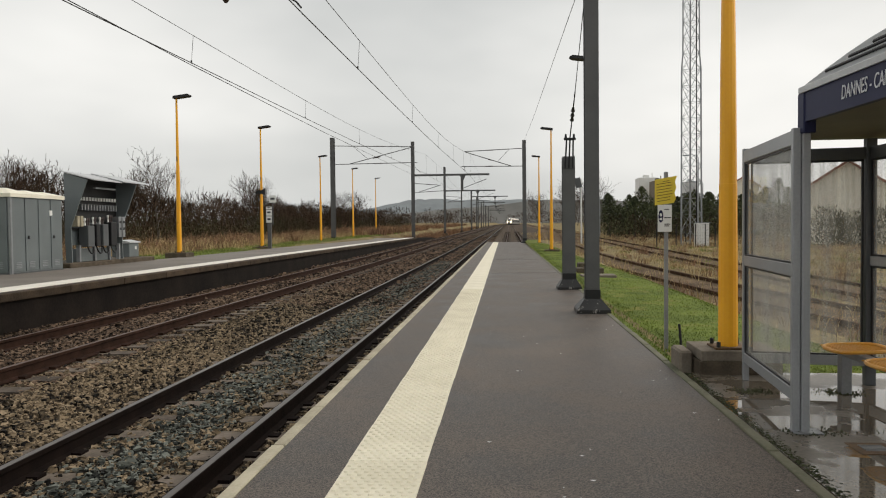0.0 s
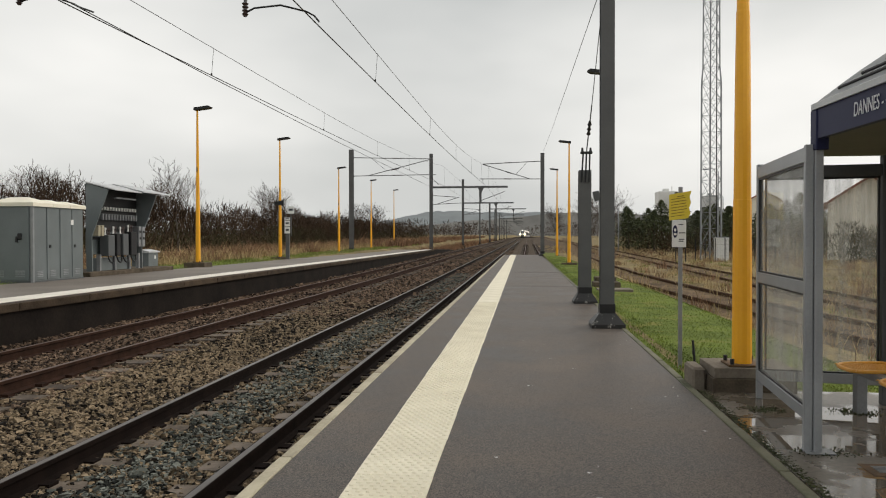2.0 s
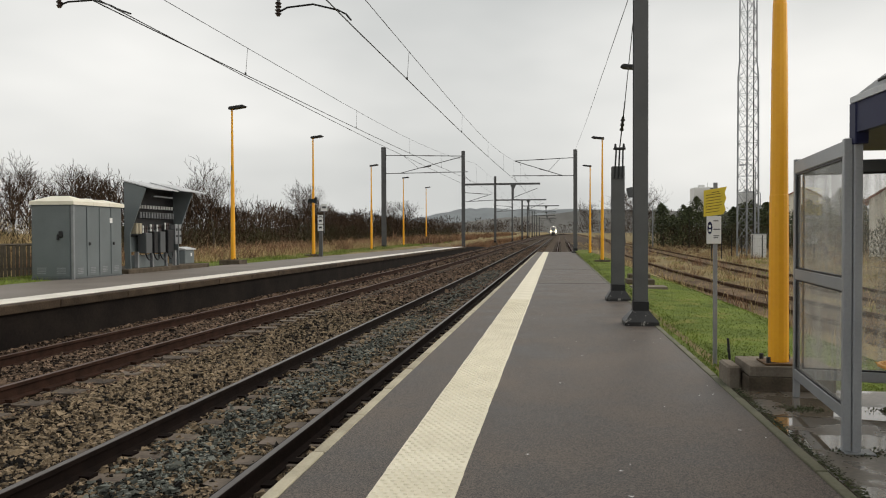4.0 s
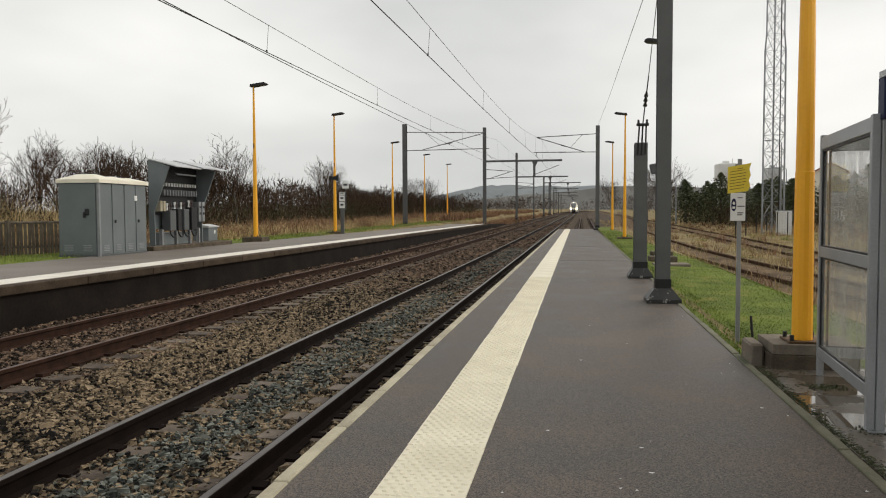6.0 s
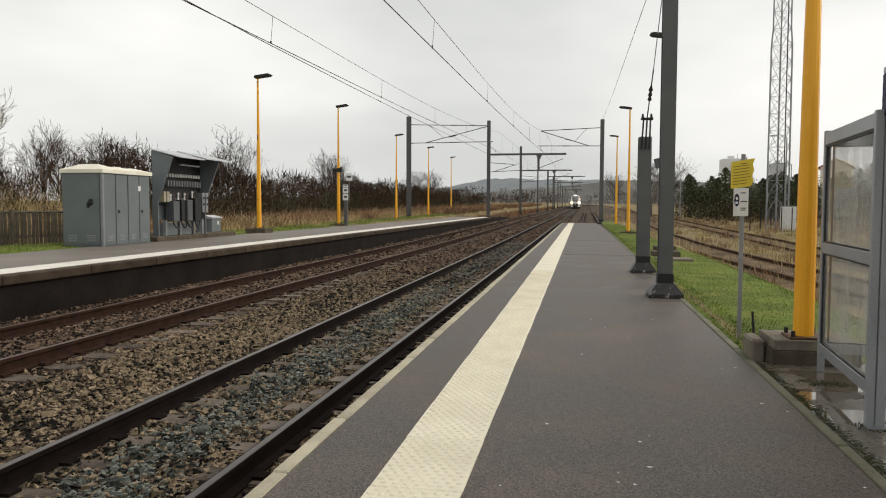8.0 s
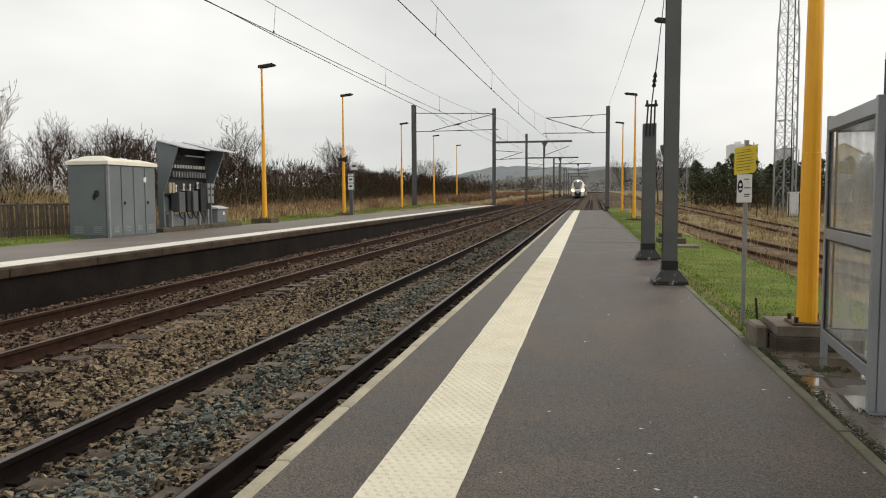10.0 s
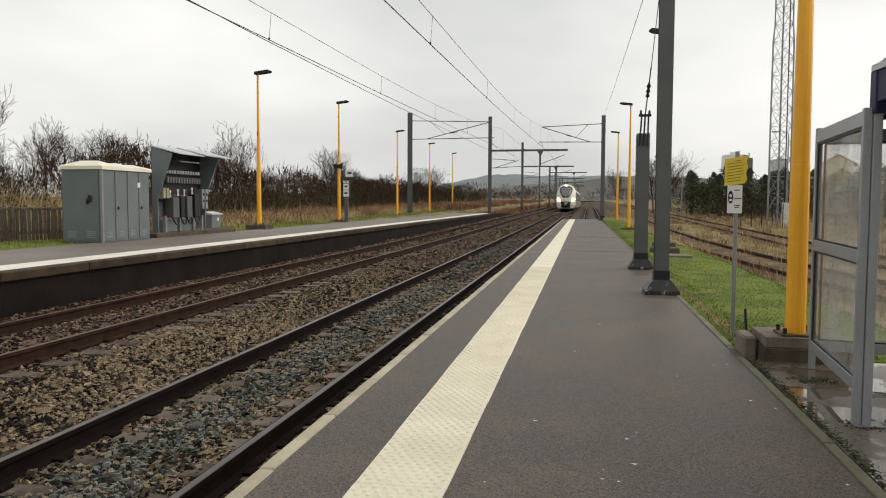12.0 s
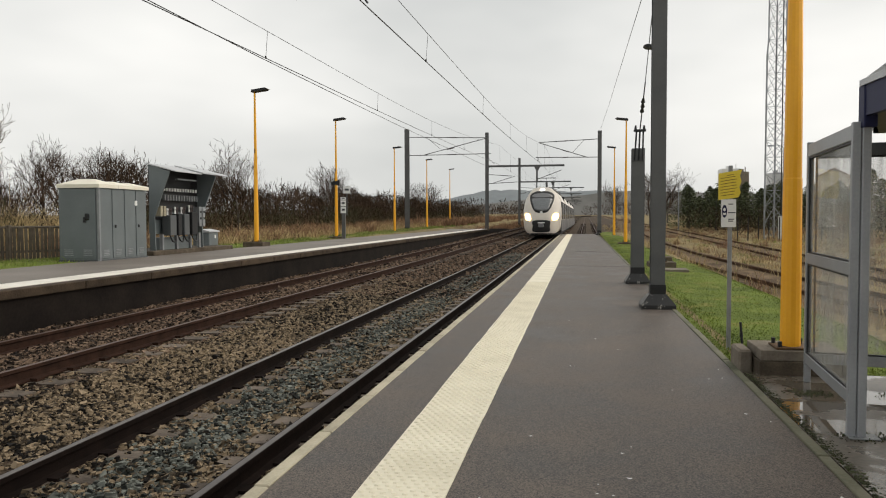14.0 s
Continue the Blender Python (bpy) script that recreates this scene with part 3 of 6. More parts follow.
def far_platform():
    bm = bmesh.new()
    bm_prism(bm, [(-11.8, FAR_Z), (-8.36, FAR_Z), (-8.36, -0.8), (-11.8, -0.8)], "y", -8, 70)
    single("platform_far", bm, M_ASPHALT_FAR, "worn grey asphalt opposite platform", "platform", kind="structure")
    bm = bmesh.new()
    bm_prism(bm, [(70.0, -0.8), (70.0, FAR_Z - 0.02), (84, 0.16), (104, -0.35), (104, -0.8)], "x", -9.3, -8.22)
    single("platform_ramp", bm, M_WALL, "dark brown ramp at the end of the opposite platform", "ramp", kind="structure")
    edge = thing("far_platform_edge", (0, 0, 0), "near-black platform wall with concrete coping", "platform edge")
    edge["kind"] = "structure"
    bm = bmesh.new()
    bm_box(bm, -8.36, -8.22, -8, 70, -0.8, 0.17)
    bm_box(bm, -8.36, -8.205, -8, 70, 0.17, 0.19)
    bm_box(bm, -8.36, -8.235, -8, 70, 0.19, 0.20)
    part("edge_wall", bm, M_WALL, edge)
    bm = bmesh.new()
    bm_box(bm, -0.14, 0.10, -0.995, 0.995, -0.135, 0.004, 0.012)
    me = mesh_of("coping_stone", bm, M_COPING_OLD)
    for i in range(39):
        piece("coping_stone", me, (-8.25, -7 + i * 2.0, FAR_Z - 0.01), edge)
    bm = bmesh.new()
    bm_box(bm, -9.0, -8.40, -8, 70, FAR_Z - 0.01, FAR_Z + 0.008)
    single("trim_white_band", bm, M_WHITE_BAND, "worn white safety band along the opposite platform", "safety line", kind="structure")


near_platform()
far_platform()

# wet slab under the shelter
bm = bmesh.new()
bm_box(bm, 1.587, 3.7, -4, 7.55, -0.3, 0.0)
single("shelter_slab", bm, M_SLAB, "wet stained concrete slab with puddles", "slab", kind="structure")
for x, y in ((2.15, 5.2), (2.42, 4.92)):
    drain = thing("drain_cover", (x, y, 0), "rusty square drain grating in wet concrete", "drain cover", "drain covers")
    bm = bmesh.new()
    bm_box(bm, -0.12, 0.12, -0.12, 0.12, -0.01, 0.004, 0.002)
    part("plate", bm, M_FOOT, drain)
    for k in range(5):
        bm = bmesh.new()
        bm_box(bm, -0.07, 0.07, -0.06 + k * 0.026, -0.048 + k * 0.026, 0.004, 0.009)
        part("bar", bm, M_GALV, drain, "pale grating bar")

# lawn sheet beside the platform
bm = bmesh.new()
rows = []
for y in (7.55, 9, 12, 16, 20, 26, 32, 40, 50, 63):
    wide = float(np.interp(y, (7.5, 14, 26, 40, 63), (4.8, 4.4, 3.4, 3.0, 2.6)))
    rows.append([bm.verts.new((x, y, ground_height(x, y) + 0.03)) for x in np.linspace(1.59, wide, 8)])
for a, b in zip(rows, rows[1:]):
    for i in range(7):
        bm.faces.new((a[i], a[i + 1], b[i + 1], b[i]))
single("lawn", bm, M_LAWN, "short green lawn beside the platform", "lawn", kind="structure", smooth=True)
bm = bmesh.new()
rows = []
for y in (-8, 5, 12, 20, 30, 45, 60, 72):
    rows.append([bm.verts.new((x, y, 0.315 + 0.02 * noise.noise((x, y, 0)))) for x in np.linspace(-14.3, -11.8, 5)])
for a, b in zip(rows, rows[1:]):
    for i in range(4):
        bm.faces.new((a[i], a[i + 1], b[i + 1], b[i]))
single("far_verge", bm, M_LAWN, "grassy verge behind the opposite platform", "verge", kind="structure", smooth=True)


# ---- platform lamps ----
def platform_lamp(at, toward, label, height=5.95):
    """Tapered yellow steel pole on a concrete foot, with a flat dark lantern over the platform."""
    root = thing("platform_lamp", at, label, "lamp post", "yellow platform lamps", 0 if toward > 0 else 180)
    bm = bmesh.new()
    levels = [(0.0, 0.088), (0.9, 0.084), (1.5, 0.080), (1.51, 0.077), (2.6, 0.069), (3.2, 0.060), (3.22, 0.056), (height, 0.034)]
    bm_pipe(bm, [(0, 0, z) for z, r in levels], [r for z, r in levels], 14)
    part("pole", bm, M_YELLOW, root, "tapered yellow painted pole", smooth=False)
    bm = bmesh.new()
    bm_box(bm, -0.15, 0.15, -0.15, 0.15, 0.0, 0.02, 0.004)
    plate = part("base_plate", bm, M_FOOT, root, "rusty brown base plate")
    for a in (-0.115, 0.115):
        for b in (-0.115, 0.115):
            bm = bmesh.new()
            bm_tube(bm, (a, b, 0.02), (a, b, 0.07), 0.018, 0.018, 6)
            part("anchor_bolt", bm, M_DARK, plate, "dark anchor bolt")
    bm = bmesh.new()
    bm_box(bm, -0.025, 0.025, -0.091, -0.078, 0.98, 1.12, 0.004)
    hatch = part("hatch", bm, M_YELLOW, root, "small access hatch")
    bm = bmesh.new()
    bm_tube(bm, (0, -0.098, 1.09), (0, -0.088, 1.09), 0.016, 0.016, 10)
    part("lock", bm, M_FOOT, hatch, "rusty brown lock")
    bm = bmesh.new()
    bm_box(bm, -0.016, 0.016, -0.076, -0.050, 3.34, 3.50, 0.004)
    part("bracket", bm, M_FOOT, root, "small rusty bracket")
    bm = bmesh.new()
    bm_prism(bm, [(-0.09, -0.01), (0.46, 0.055), (0.54, 0.11), (0.46, 0.15), (-0.07, 0.085)], "y", -0.15, 0.15)
    lantern = part("lantern", bm, M_DARK, root, "flat dark lantern")
    lantern.matrix_basis = pose(0, 0, height - 0.02)
    return root


def lamp_foot(at, size, label):
    bm = bmesh.new()
    bm_box(bm, -size[0] / 2, size[0] / 2, -size[1] / 2, size[1] / 2, 0, size[2], 0.015)
    ob = single("lamp_foundation", bm, M_CONC_DARK, label, "foundation", "lamp foundations")
    ob.matrix_basis = pose(*at)


for x, y in ((-11.90, 27.2), (-12.22, 37.65), (-13.05, 53.3), (-13.95, 69.3), (-14.9, 87.3)):
    z = FAR_Z - 0.04
    lamp_foot((x, y, z - 0.13), (0.80, 0.70, 0.27 + (0.06 if y < 30 else 0)), "dark concrete lamp foundation in the verge")
    platform_lamp((x, y, z + 0.14 + (0.06 if y < 30 else 0)), 1, "yellow steel lamp post with flat dark lantern on the far verge", 5.63 if y < 30 else 5.95 if y < 60 else (6.3 if y < 80 else 6.55))
for x, y in ((2.41, 22.6), (2.38, 39.4), (2.47, 54.8)):
    lamp_foot((x, y, -0.12), (0.75, 0.7, 0.24), "dark concrete lamp foundation beside the platform")
    platform_lamp((x, y, 0.12), -1, "yellow steel lamp post with flat dark lantern beside the platform", 5.98 if y < 30 else 6.12)

# the nearest lamp stands on a stepped plinth
plinth = thing("lamp_plinth", (2.0, 7.63, 0), "stepped dark concrete plinth of two blocks", "plinth")
bm = bmesh.new()
bm_box(bm, -0.30, 0.42, -0.20, 0.40, -0.1, 0.12, 0.005)
part("lower_block", bm, M_CONC_DARK, plinth)
bm = bmesh.new()
bm_box(bm, -0.285, 0.405, -0.185, 0.39, 0.123, 0.215, 0.005)
part("upper_block", bm, M_CONCRETE, plinth)
bm = bmesh.new()
bm_box(bm, -0.43, -0.31, 0.02, 0.40, -0.1, 0.18, 0.02)
part("side_block", bm, M_CONCRETE, plinth, "broken rough concrete block")
platform_lamp((2.0, 7.63, 0.217), -1, "tall yellow steel lamp post bolted to a concrete plinth", 6.0)
bm = bmesh.new()
bm_tube(bm, (1.72, 8.2, 0.0), (1.69, 8.2, 0.36), 0.012, 0.012, 6)
bm_tube(bm, (1.70, 8.2, 0.22), (1.697, 8.2, 0.26), 0.015, 0.015, 6)
single("cable_end", bm, M_DARK, "black cable end sticking up from the grass", "cable")


# ---- overhead line masts ----
def mast(at, height, label, width=0.24, base=True, flared=True):
    root = thing("catenary_mast", at, label, "mast", "overhead line masts")
    h = width / 2
    bm = bmesh.new()
    out = [(-h, -h), (h, -h), (h, -h + 0.016), (0.008, -h + 0.016), (0.008, h - 0.016), (h, h - 0.016), (h, h), (-h, h), (-h, h - 0.016), (-0.008, h - 0.016), (-0.008, -h + 0.016), (-h, -h + 0.016)]
    bm_prism(bm, out, "z", 0.0, height)
    part("column", bm, M_GREY_MAST, root, "grey H-section steel column")
    if base:
        bm = bmesh.new()
        bm_box(bm, -h - 0.012, h + 0.012, -h - 0.012, h + 0.012, 0.0, 0.36)
        part("collar", bm, M_DARK, root, "black painted foot of the column")
        if flared:
            bm = bmesh.new()
            b0, b1 = h + 0.15, h + 0.02
            for (z0, a0), (z1, a1) in (((0.0, b0), (0.06, b0)), ((0.06, b0), (0.22, b1))):
                lo = [bm.verts.new((sx * a0, sy * a0, z0)) for sx, sy in ((-1, -1), (1, -1), (1, 1), (-1, 1))]
                hi = [bm.verts.new((sx * a1, sy * a1, z1)) for sx, sy in ((-1, -1), (1, -1), (1, 1), (-1, 1))]
                for i in range(4):
                    bm.faces.new((lo[i], lo[(i + 1) % 4], hi[(i + 1) % 4], hi[i]))
            part("base_block", bm, M_BLACK, root, "flared black bitumen base with pale chips")
        else:
            bm = bmesh.new()
            bm_box(bm, -0.35, 0.35, -0.35, 0.35, -0.3, 0.06, 0.02)
            part("base_block", bm, M_CONC_DARK, root)
    return root


def insulator(bm, p, q, n=7, r=0.055):
    p, q = Vector(p), Vector(q)
    pts, rad = [], []
    for i in range(n):
        for f, k in ((0.05, 0.5), (0.2, 1.0), (0.7, 0.6), (0.95, 0.5)):
            pts.append(p.lerp(q, (i + f) / n))
            rad.append(r * k)
    bm_pipe(bm, pts, rad, 8)


def tube(root, p, q, r, name="cantilever_arm", material=None):
    bm = bmesh.new()
    bm_tube(bm, p, q, r, r, 8)
    return part(name, bm, material or M_GREY_MAST, root, "grey tubular arm")


def cantilever(root, side, reach, z_top, z_low, steady_x, z_wire):
    """Registration arms of one mast, in the mast's space; side: +1 reaches to +x."""
    s = side
    for p, q, r in (((0.1 * s, 0, z_top), (reach * s, 0, z_top - 0.18), 0.03), ((0.1 * s, 0, z_low), (reach * s * 1.05, 0, z_low + 0.05), 0.03),
                    ((reach * s * 0.22, 0, z_low + 0.03), (reach * s, 0, z_top - 0.2), 0.03), ((reach * s * 0.25, 0, z_top - 0.05), (reach * s * 0.45, 0, z_low + 0.35), 0.015)):
        tube(root, p, q, r)
    for p, q in (((reach * s * 0.52, 0, z_top - 0.09), (reach * s * 0.64, 0, z_top - 0.115)), ((reach * s * 0.52, 0, z_low + 0.025), (reach * s * 0.64, 0, z_low + 0.03)),
                 ((reach * s * 0.50, 0, z_low + 0.45), (reach * s * 0.60, 0, z_low + 0.57))):
        bm = bmesh.new()
        insulator(bm, p, q)
        part("insulator", bm, M_INSUL, root, "brown ribbed insulator")
    bm = bmesh.new()
    bm_path(bm, [(reach * s * 1.0, 0, z_low + 0.05), (reach * s, 0, z_low - 0.18), (steady_x, 0, z_wire + 0.05)], 0.014, 6)
    part("steady_arm", bm, M_DARK, root)


# near mast on the platform, with its arm above the picture
m0 = mast((1.31, 12.38, 0), 8.2, "grey steel overhead line mast with black flared base on the platform", 0.21)
tube(m0, (-0.1, 0, 7.4), (-6.85, -0.23, 6.9), 0.04)
tube(m0, (-0.1, 0, 6.2), (-4.15, 0.02, 7.05), 0.03)
tube(m0, (-5.63, -0.15, 7.0), (-5.63, -0.38, 4.95), 0.03, "drop_tube")
bm = bmesh.new()
insulator(bm, (-5.63, -0.37, 5.08), (-5.63, -0.38, 4.86), 4, 0.055)
part("insulator", bm, M_INSUL, m0, "brown ribbed insulator")
bm = bmesh.new()
bm_path(bm, [(-5.63, -0.38, 4.92), (-5.48, -0.38, 4.99), (-5.05, -0.40, 5.015), (-4.63, -0.45, 4.89), (-4.49, -0.48, 4.81), (-4.40, -0.53, 4.70)], 0.015, 6)
part("steady_arm", bm, M_DARK, m0, "curved dark steady arm")
signal = thing("signal_post", (6.99, 70.0, ground_height(6.99, 70.0)), "slim white post with a tilted grey box beyond the lawn", "signal")
bm = bmesh.new()
bm_tube(bm, (0, 0, -0.1), (0, 0, 6.0), 0.075, 0.06, 8)
part("post", bm, M_WHITE, signal, "white post")
bm = bmesh.new()
bm_box(bm, -0.55, 0.0, -0.3, 0.3, 5.2, 6.1, 0.05)
bmesh.ops.rotate(bm, verts=bm.verts, cent=(-0.25, 0, 5.6), matrix=Matrix.Rotation(-0.22, 3, "Y"))
part("signal_box", bm, M_CAB_AND_SHADE, signal, "dark grey box with a pale side")

m0l = mast((-13.2, 11.9, FAR_Z - 0.05), 8.4, "grey steel overhead line mast behind the opposite platform", 0.245, flared=False)
tube(m0l, (0.1, 0, 7.3), (5.2, 0, 7.0), 0.04)
tube(m0l, (0.1, 0, 6.1), (4.3, 0, 7.05), 0.03)
tube(m0l, (5.09, 0, 7.0), (5.09, 0.1, 4.96), 0.03, "drop_tube")
bm = bmesh.new()
insulator(bm, (5.09, 0.09, 5.1), (5.09, 0.1, 4.88), 4, 0.055)
part("insulator", bm, M_INSUL, m0l, "brown ribbed insulator")
bm = bmesh.new()
bm_path(bm, [(5.09, 0.1, 4.93), (5.25, 0.1, 4.975), (5.73, 0.08, 4.975), (6.07, 0.03, 4.85), (6.21, -0.05, 4.77), (6.6, -0.3, 4.60)], 0.015, 6)
part("steady_arm", bm, M_DARK, m0l, "curved dark steady arm")

m1 = mast((1.58, 60.3, 0), 8.08, "grey steel overhead line mast at the platform end", 0.3)
cantilever(m1, -1, 4.7, 7.45, 6.05, -4.6, 5.6)
m2 = mast((-13.9, 61.0, FAR_Z - 0.1), 8.4, "grey steel overhead line mast behind the opposite platform", 0.34, flared=False)
cantilever(m2, 1, 6.6, 7.75, 6.25, 7.2, 5.4)

# anchor column with tension rods
anchor = thing("tension_anchor", (1.325, 16.75, 0), "grey steel anchor column with tension rods and black base", "mast")
bm = bmesh.new()
h = 0.13
out = [(-h, -h), (h, -h), (h, -h + 0.02), (0.01, -h + 0.02), (0.01, h - 0.02), (h, h - 0.02), (h, h), (-h, h), (-h, h - 0.02), (-0.01, h - 0.02), (-0.01, -h + 0.02), (-h, -h + 0.02)]
bm_prism(bm, out, "z", 0, 2.81)
part("column", bm, M_GREY_MAST, anchor)
bm = bmesh.new()
bm_box(bm, -0.143, 0.143, -0.143, 0.143, 0, 0.34)
part("collar", bm, M_DARK, anchor, "black painted foot")
bm = bmesh.new()
for (z0, a0), (z1, a1) in (((0.0, 0.25), (0.05, 0.25)), ((0.05, 0.25), (0.21, 0.15))):
    lo = [bm.verts.new((sx * a0, sy * a0, z0)) for sx, sy in ((-1, -1), (1, -1), (1, 1), (-1, 1))]
    hi = [bm.verts.new((sx * a1, sy * a1, z1)) for sx, sy in ((-1, -1), (1, -1), (1, 1), (-1, 1))]
    for i in range(4):
        bm.faces.new((lo[i], lo[(i + 1) % 4], hi[(i + 1) % 4], hi[i]))
part("base_block", bm, M_BLACK, anchor, "flared black bitumen base")
for a in (-0.09, 0.0, 0.09):
    bm = bmesh.new()
    bm_tube(bm, (a * 0.9, -0.16, 2.55), (a * 0.75 + 0.03, -0.1, 3.2), 0.018, 0.018, 6)
    part("tension_rod", bm, M_DARK, anchor)
bm = bmesh.new()
bm_box(bm, -0.1, 0.15, -0.16, -0.08, 3.15, 3.2, 0.01)
bm_tube(bm, (-0.06, -0.12, 3.18), (-0.06, -0.12, 3.28), 0.03, 0.02, 6)
bm_tube(bm, (0.11, -0.12, 3.18), (0.11, -0.12, 3.28), 0.03, 0.02, 6)
part("spreader", bm, M_DARK, anchor, "dark spreader plate")
bm = bmesh.new()
bm_tube(bm, (0.03, -0.1, 3.2), (0.05, -1.08, 4.0), 0.012, 0.012, 6)
insulator(bm, (0.036, -0.47, 3.50), (0.042, -0.76, 3.74), 3, 0.045)
bm_tube(bm, (0.05, -1.08, 4.0), (0.08, -4.27, 6.6), 0.008, 0.008, 5)
part("stay_wire", bm, M_WIRE, anchor, "dark stay wire to the mast")

# masts and cross-beams beyond the platforms
far_masts = [(-9.75, 78, 7.0, 10.15), (-9.9, 118, 7.0, 10.4), (-8.1, 165, 7.6, 8.7), (-8.9, 210, 7.4, 8.6), (-9.5, 260, 7.4, 8.6), (-9.6, 310, 7.2, 8.4), (-9.6, 350, 7.2, 8.4)]
for i, (x, y, hgt, tall) in enumerate(far_masts):
    base = rise(y) - 0.3
    mm = mast((x + drift(y), y, base), tall, "grey steel overhead line mast beside the open line", 0.34, flared=False)
    bm = bmesh.new()
    bm_box(bm, 0.1, 7.9, -0.08, 0.08, hgt - 0.42, hgt - 0.22)
    part("cross_beam", bm, M_GREY_MAST, mm, "grey steel beam across the tracks")
    bm = bmesh.new()
    bm_prism(bm, [(4.85, hgt - 0.42), (5.45, hgt - 0.42), (5.22, hgt - 0.9), (5.22, hgt - 1.9), (5.08, hgt - 1.9), (5.08, hgt - 0.9)], "y", -0.06, 0.06)
    part("drop_bracket", bm, M_GREY_MAST, mm)
    for p, q in (((0.1, 0, hgt - 1.15), (2.6, 0, hgt - 1.35)), ((0.1, 0, hgt - 2.1), (3.2, 0, hgt - 1.95)), ((0.6, 0, hgt - 2.05), (2.9, 0, hgt - 1.35)),
                 ((5.2, 0, hgt - 1.7), (7.6, 0, hgt - 0.8)), ((5.2, 0, hgt - 1.9), (7.0, 0, hgt - 1.95))):
        tube(mm, p, q, 0.03)
    for p, q in (((1.4, 0, hgt - 1.25), (1.8, 0, hgt - 1.29)), ((1.5, 0, hgt - 2.03), (1.9, 0, hgt - 2.01))):
        bm = bmesh.new()
        insulator(bm, p, q, 5)
        part("insulator", bm, M_INSUL, mm, "brown ribbed insulator")
for x, y, hgt in ((-9.3, 150, 10.6), (-9.75, 240, 11.6), (-9.6, 285, 9.0)):
    mast((x + drift(y), y, rise(y) - 0.45), hgt + 0.6, "slim tall grey mast beside the far line", 0.25, flared=False)


# ---- overhead wires ----
def catenary(axis, label, z_near, knots, stagger, sag=2.3):
    """Contact wire with a sagging carrier above it and droppers; knots: supports along y."""
    root = thing("overhead_line", (0, 0, 0), label, "overhead wire", "overhead lines")
    def wire_z(y):
        return z_near + 0.012 * (min(y, 62) - 12) + rise(y) * 0.9
    def wire_x(y):
        k = next(i for i in range(len(knots) - 1) if knots[i] <= y <= knots[i + 1])
        f = (y - knots[k]) / (knots[k + 1] - knots[k])
        return axis + drift(y) + stagger * ((1 - 2 * f) if k % 2 == 0 else (2 * f - 1)) * (0.6 if k > 1 else 1.0)
    def carrier_z(y):
        k = next(i for i in range(len(knots) - 1) if knots[i] <= y <= knots[i + 1])
        f = (y - knots[k]) / (knots[k + 1] - knots[k])
        top = sag * 0.73 ** 2
        if k == 0:
            return wire_z(y) + 0.58
        if k == 1:
            return wire_z(y) + 0.58 + sag * max(0.0, f - 0.27) ** 2
        if k == 2:
            return wire_z(y) + 0.58 + top + (0.9 - top) * f
        return wire_z(y) + 0.58 + 3.6 * (f - 0.5) ** 2
    ys = [v for v in np.arange(knots[0], min(knots[-1], 360) + 0.1, 3.0)]
    bm = bmesh.new()
    bm_path(bm, [(wire_x(y), y, wire_z(y)) for y in ys], 0.010, 5)
    part("contact_wire", bm, M_WIRE, root, "dark contact wire")
    bm = bmesh.new()
    bm_path(bm, [(axis + drift(y) + (wire_x(y) - axis - drift(y)) * 0.4, y, carrier_z(y)) for y in ys], 0.0065, 5)
    part("carrier_wire", bm, M_WIRE, root, "thin carrier wire")
    for y in np.arange(knots[0] + 6.75, 130, 9.1):
        bm = bmesh.new()
        xc = axis + drift(y) + (wire_x(y) - axis - drift(y)) * 0.4
        bm_tube(bm, (wire_x(y), y, wire_z(y)), (xc, y, carrier_z(y)), 0.005, 0.005, 4)
        bm_box(bm, wire_x(y) - 0.012, wire_x(y) + 0.012, y - 0.02, y + 0.02, wire_z(y) - 0.01, wire_z(y) + 0.05)
        part("dropper", bm, M_WIRE, root)
    return root


KNOTS = [-36, 12, 60.5, 78, 118, 160, 205, 250, 300, 350, 400]
catenary(NEAR_AXIS, "overhead contact line above the near track", 4.64, KNOTS, 0.09)
far_line = catenary(FAR_AXIS, "overhead contact line above the far track", 4.86, KNOTS, 0.1, 1.9)
bm = bmesh.new()
pts = [(FAR_AXIS - 0.06, y, float(np.interp(y, (-36, 10, 15, 27, 60), (5.0, 4.89, 4.85, 4.88, 5.2)))) for y in range(-36, 64, 4)]
bm_path(bm, pts, 0.009, 5)
part("second_wire", bm, M_WIRE, far_line)
bm = bmesh.new()
bm_path(bm, [(1.20, 12.28, 5.19), (1.40, 36, 6.5), (1.55, 60.15, 7.95)], 0.0065, 5)
single("return_wire", bm, M_WIRE, "thin return conductor strung between the masts", "wire")


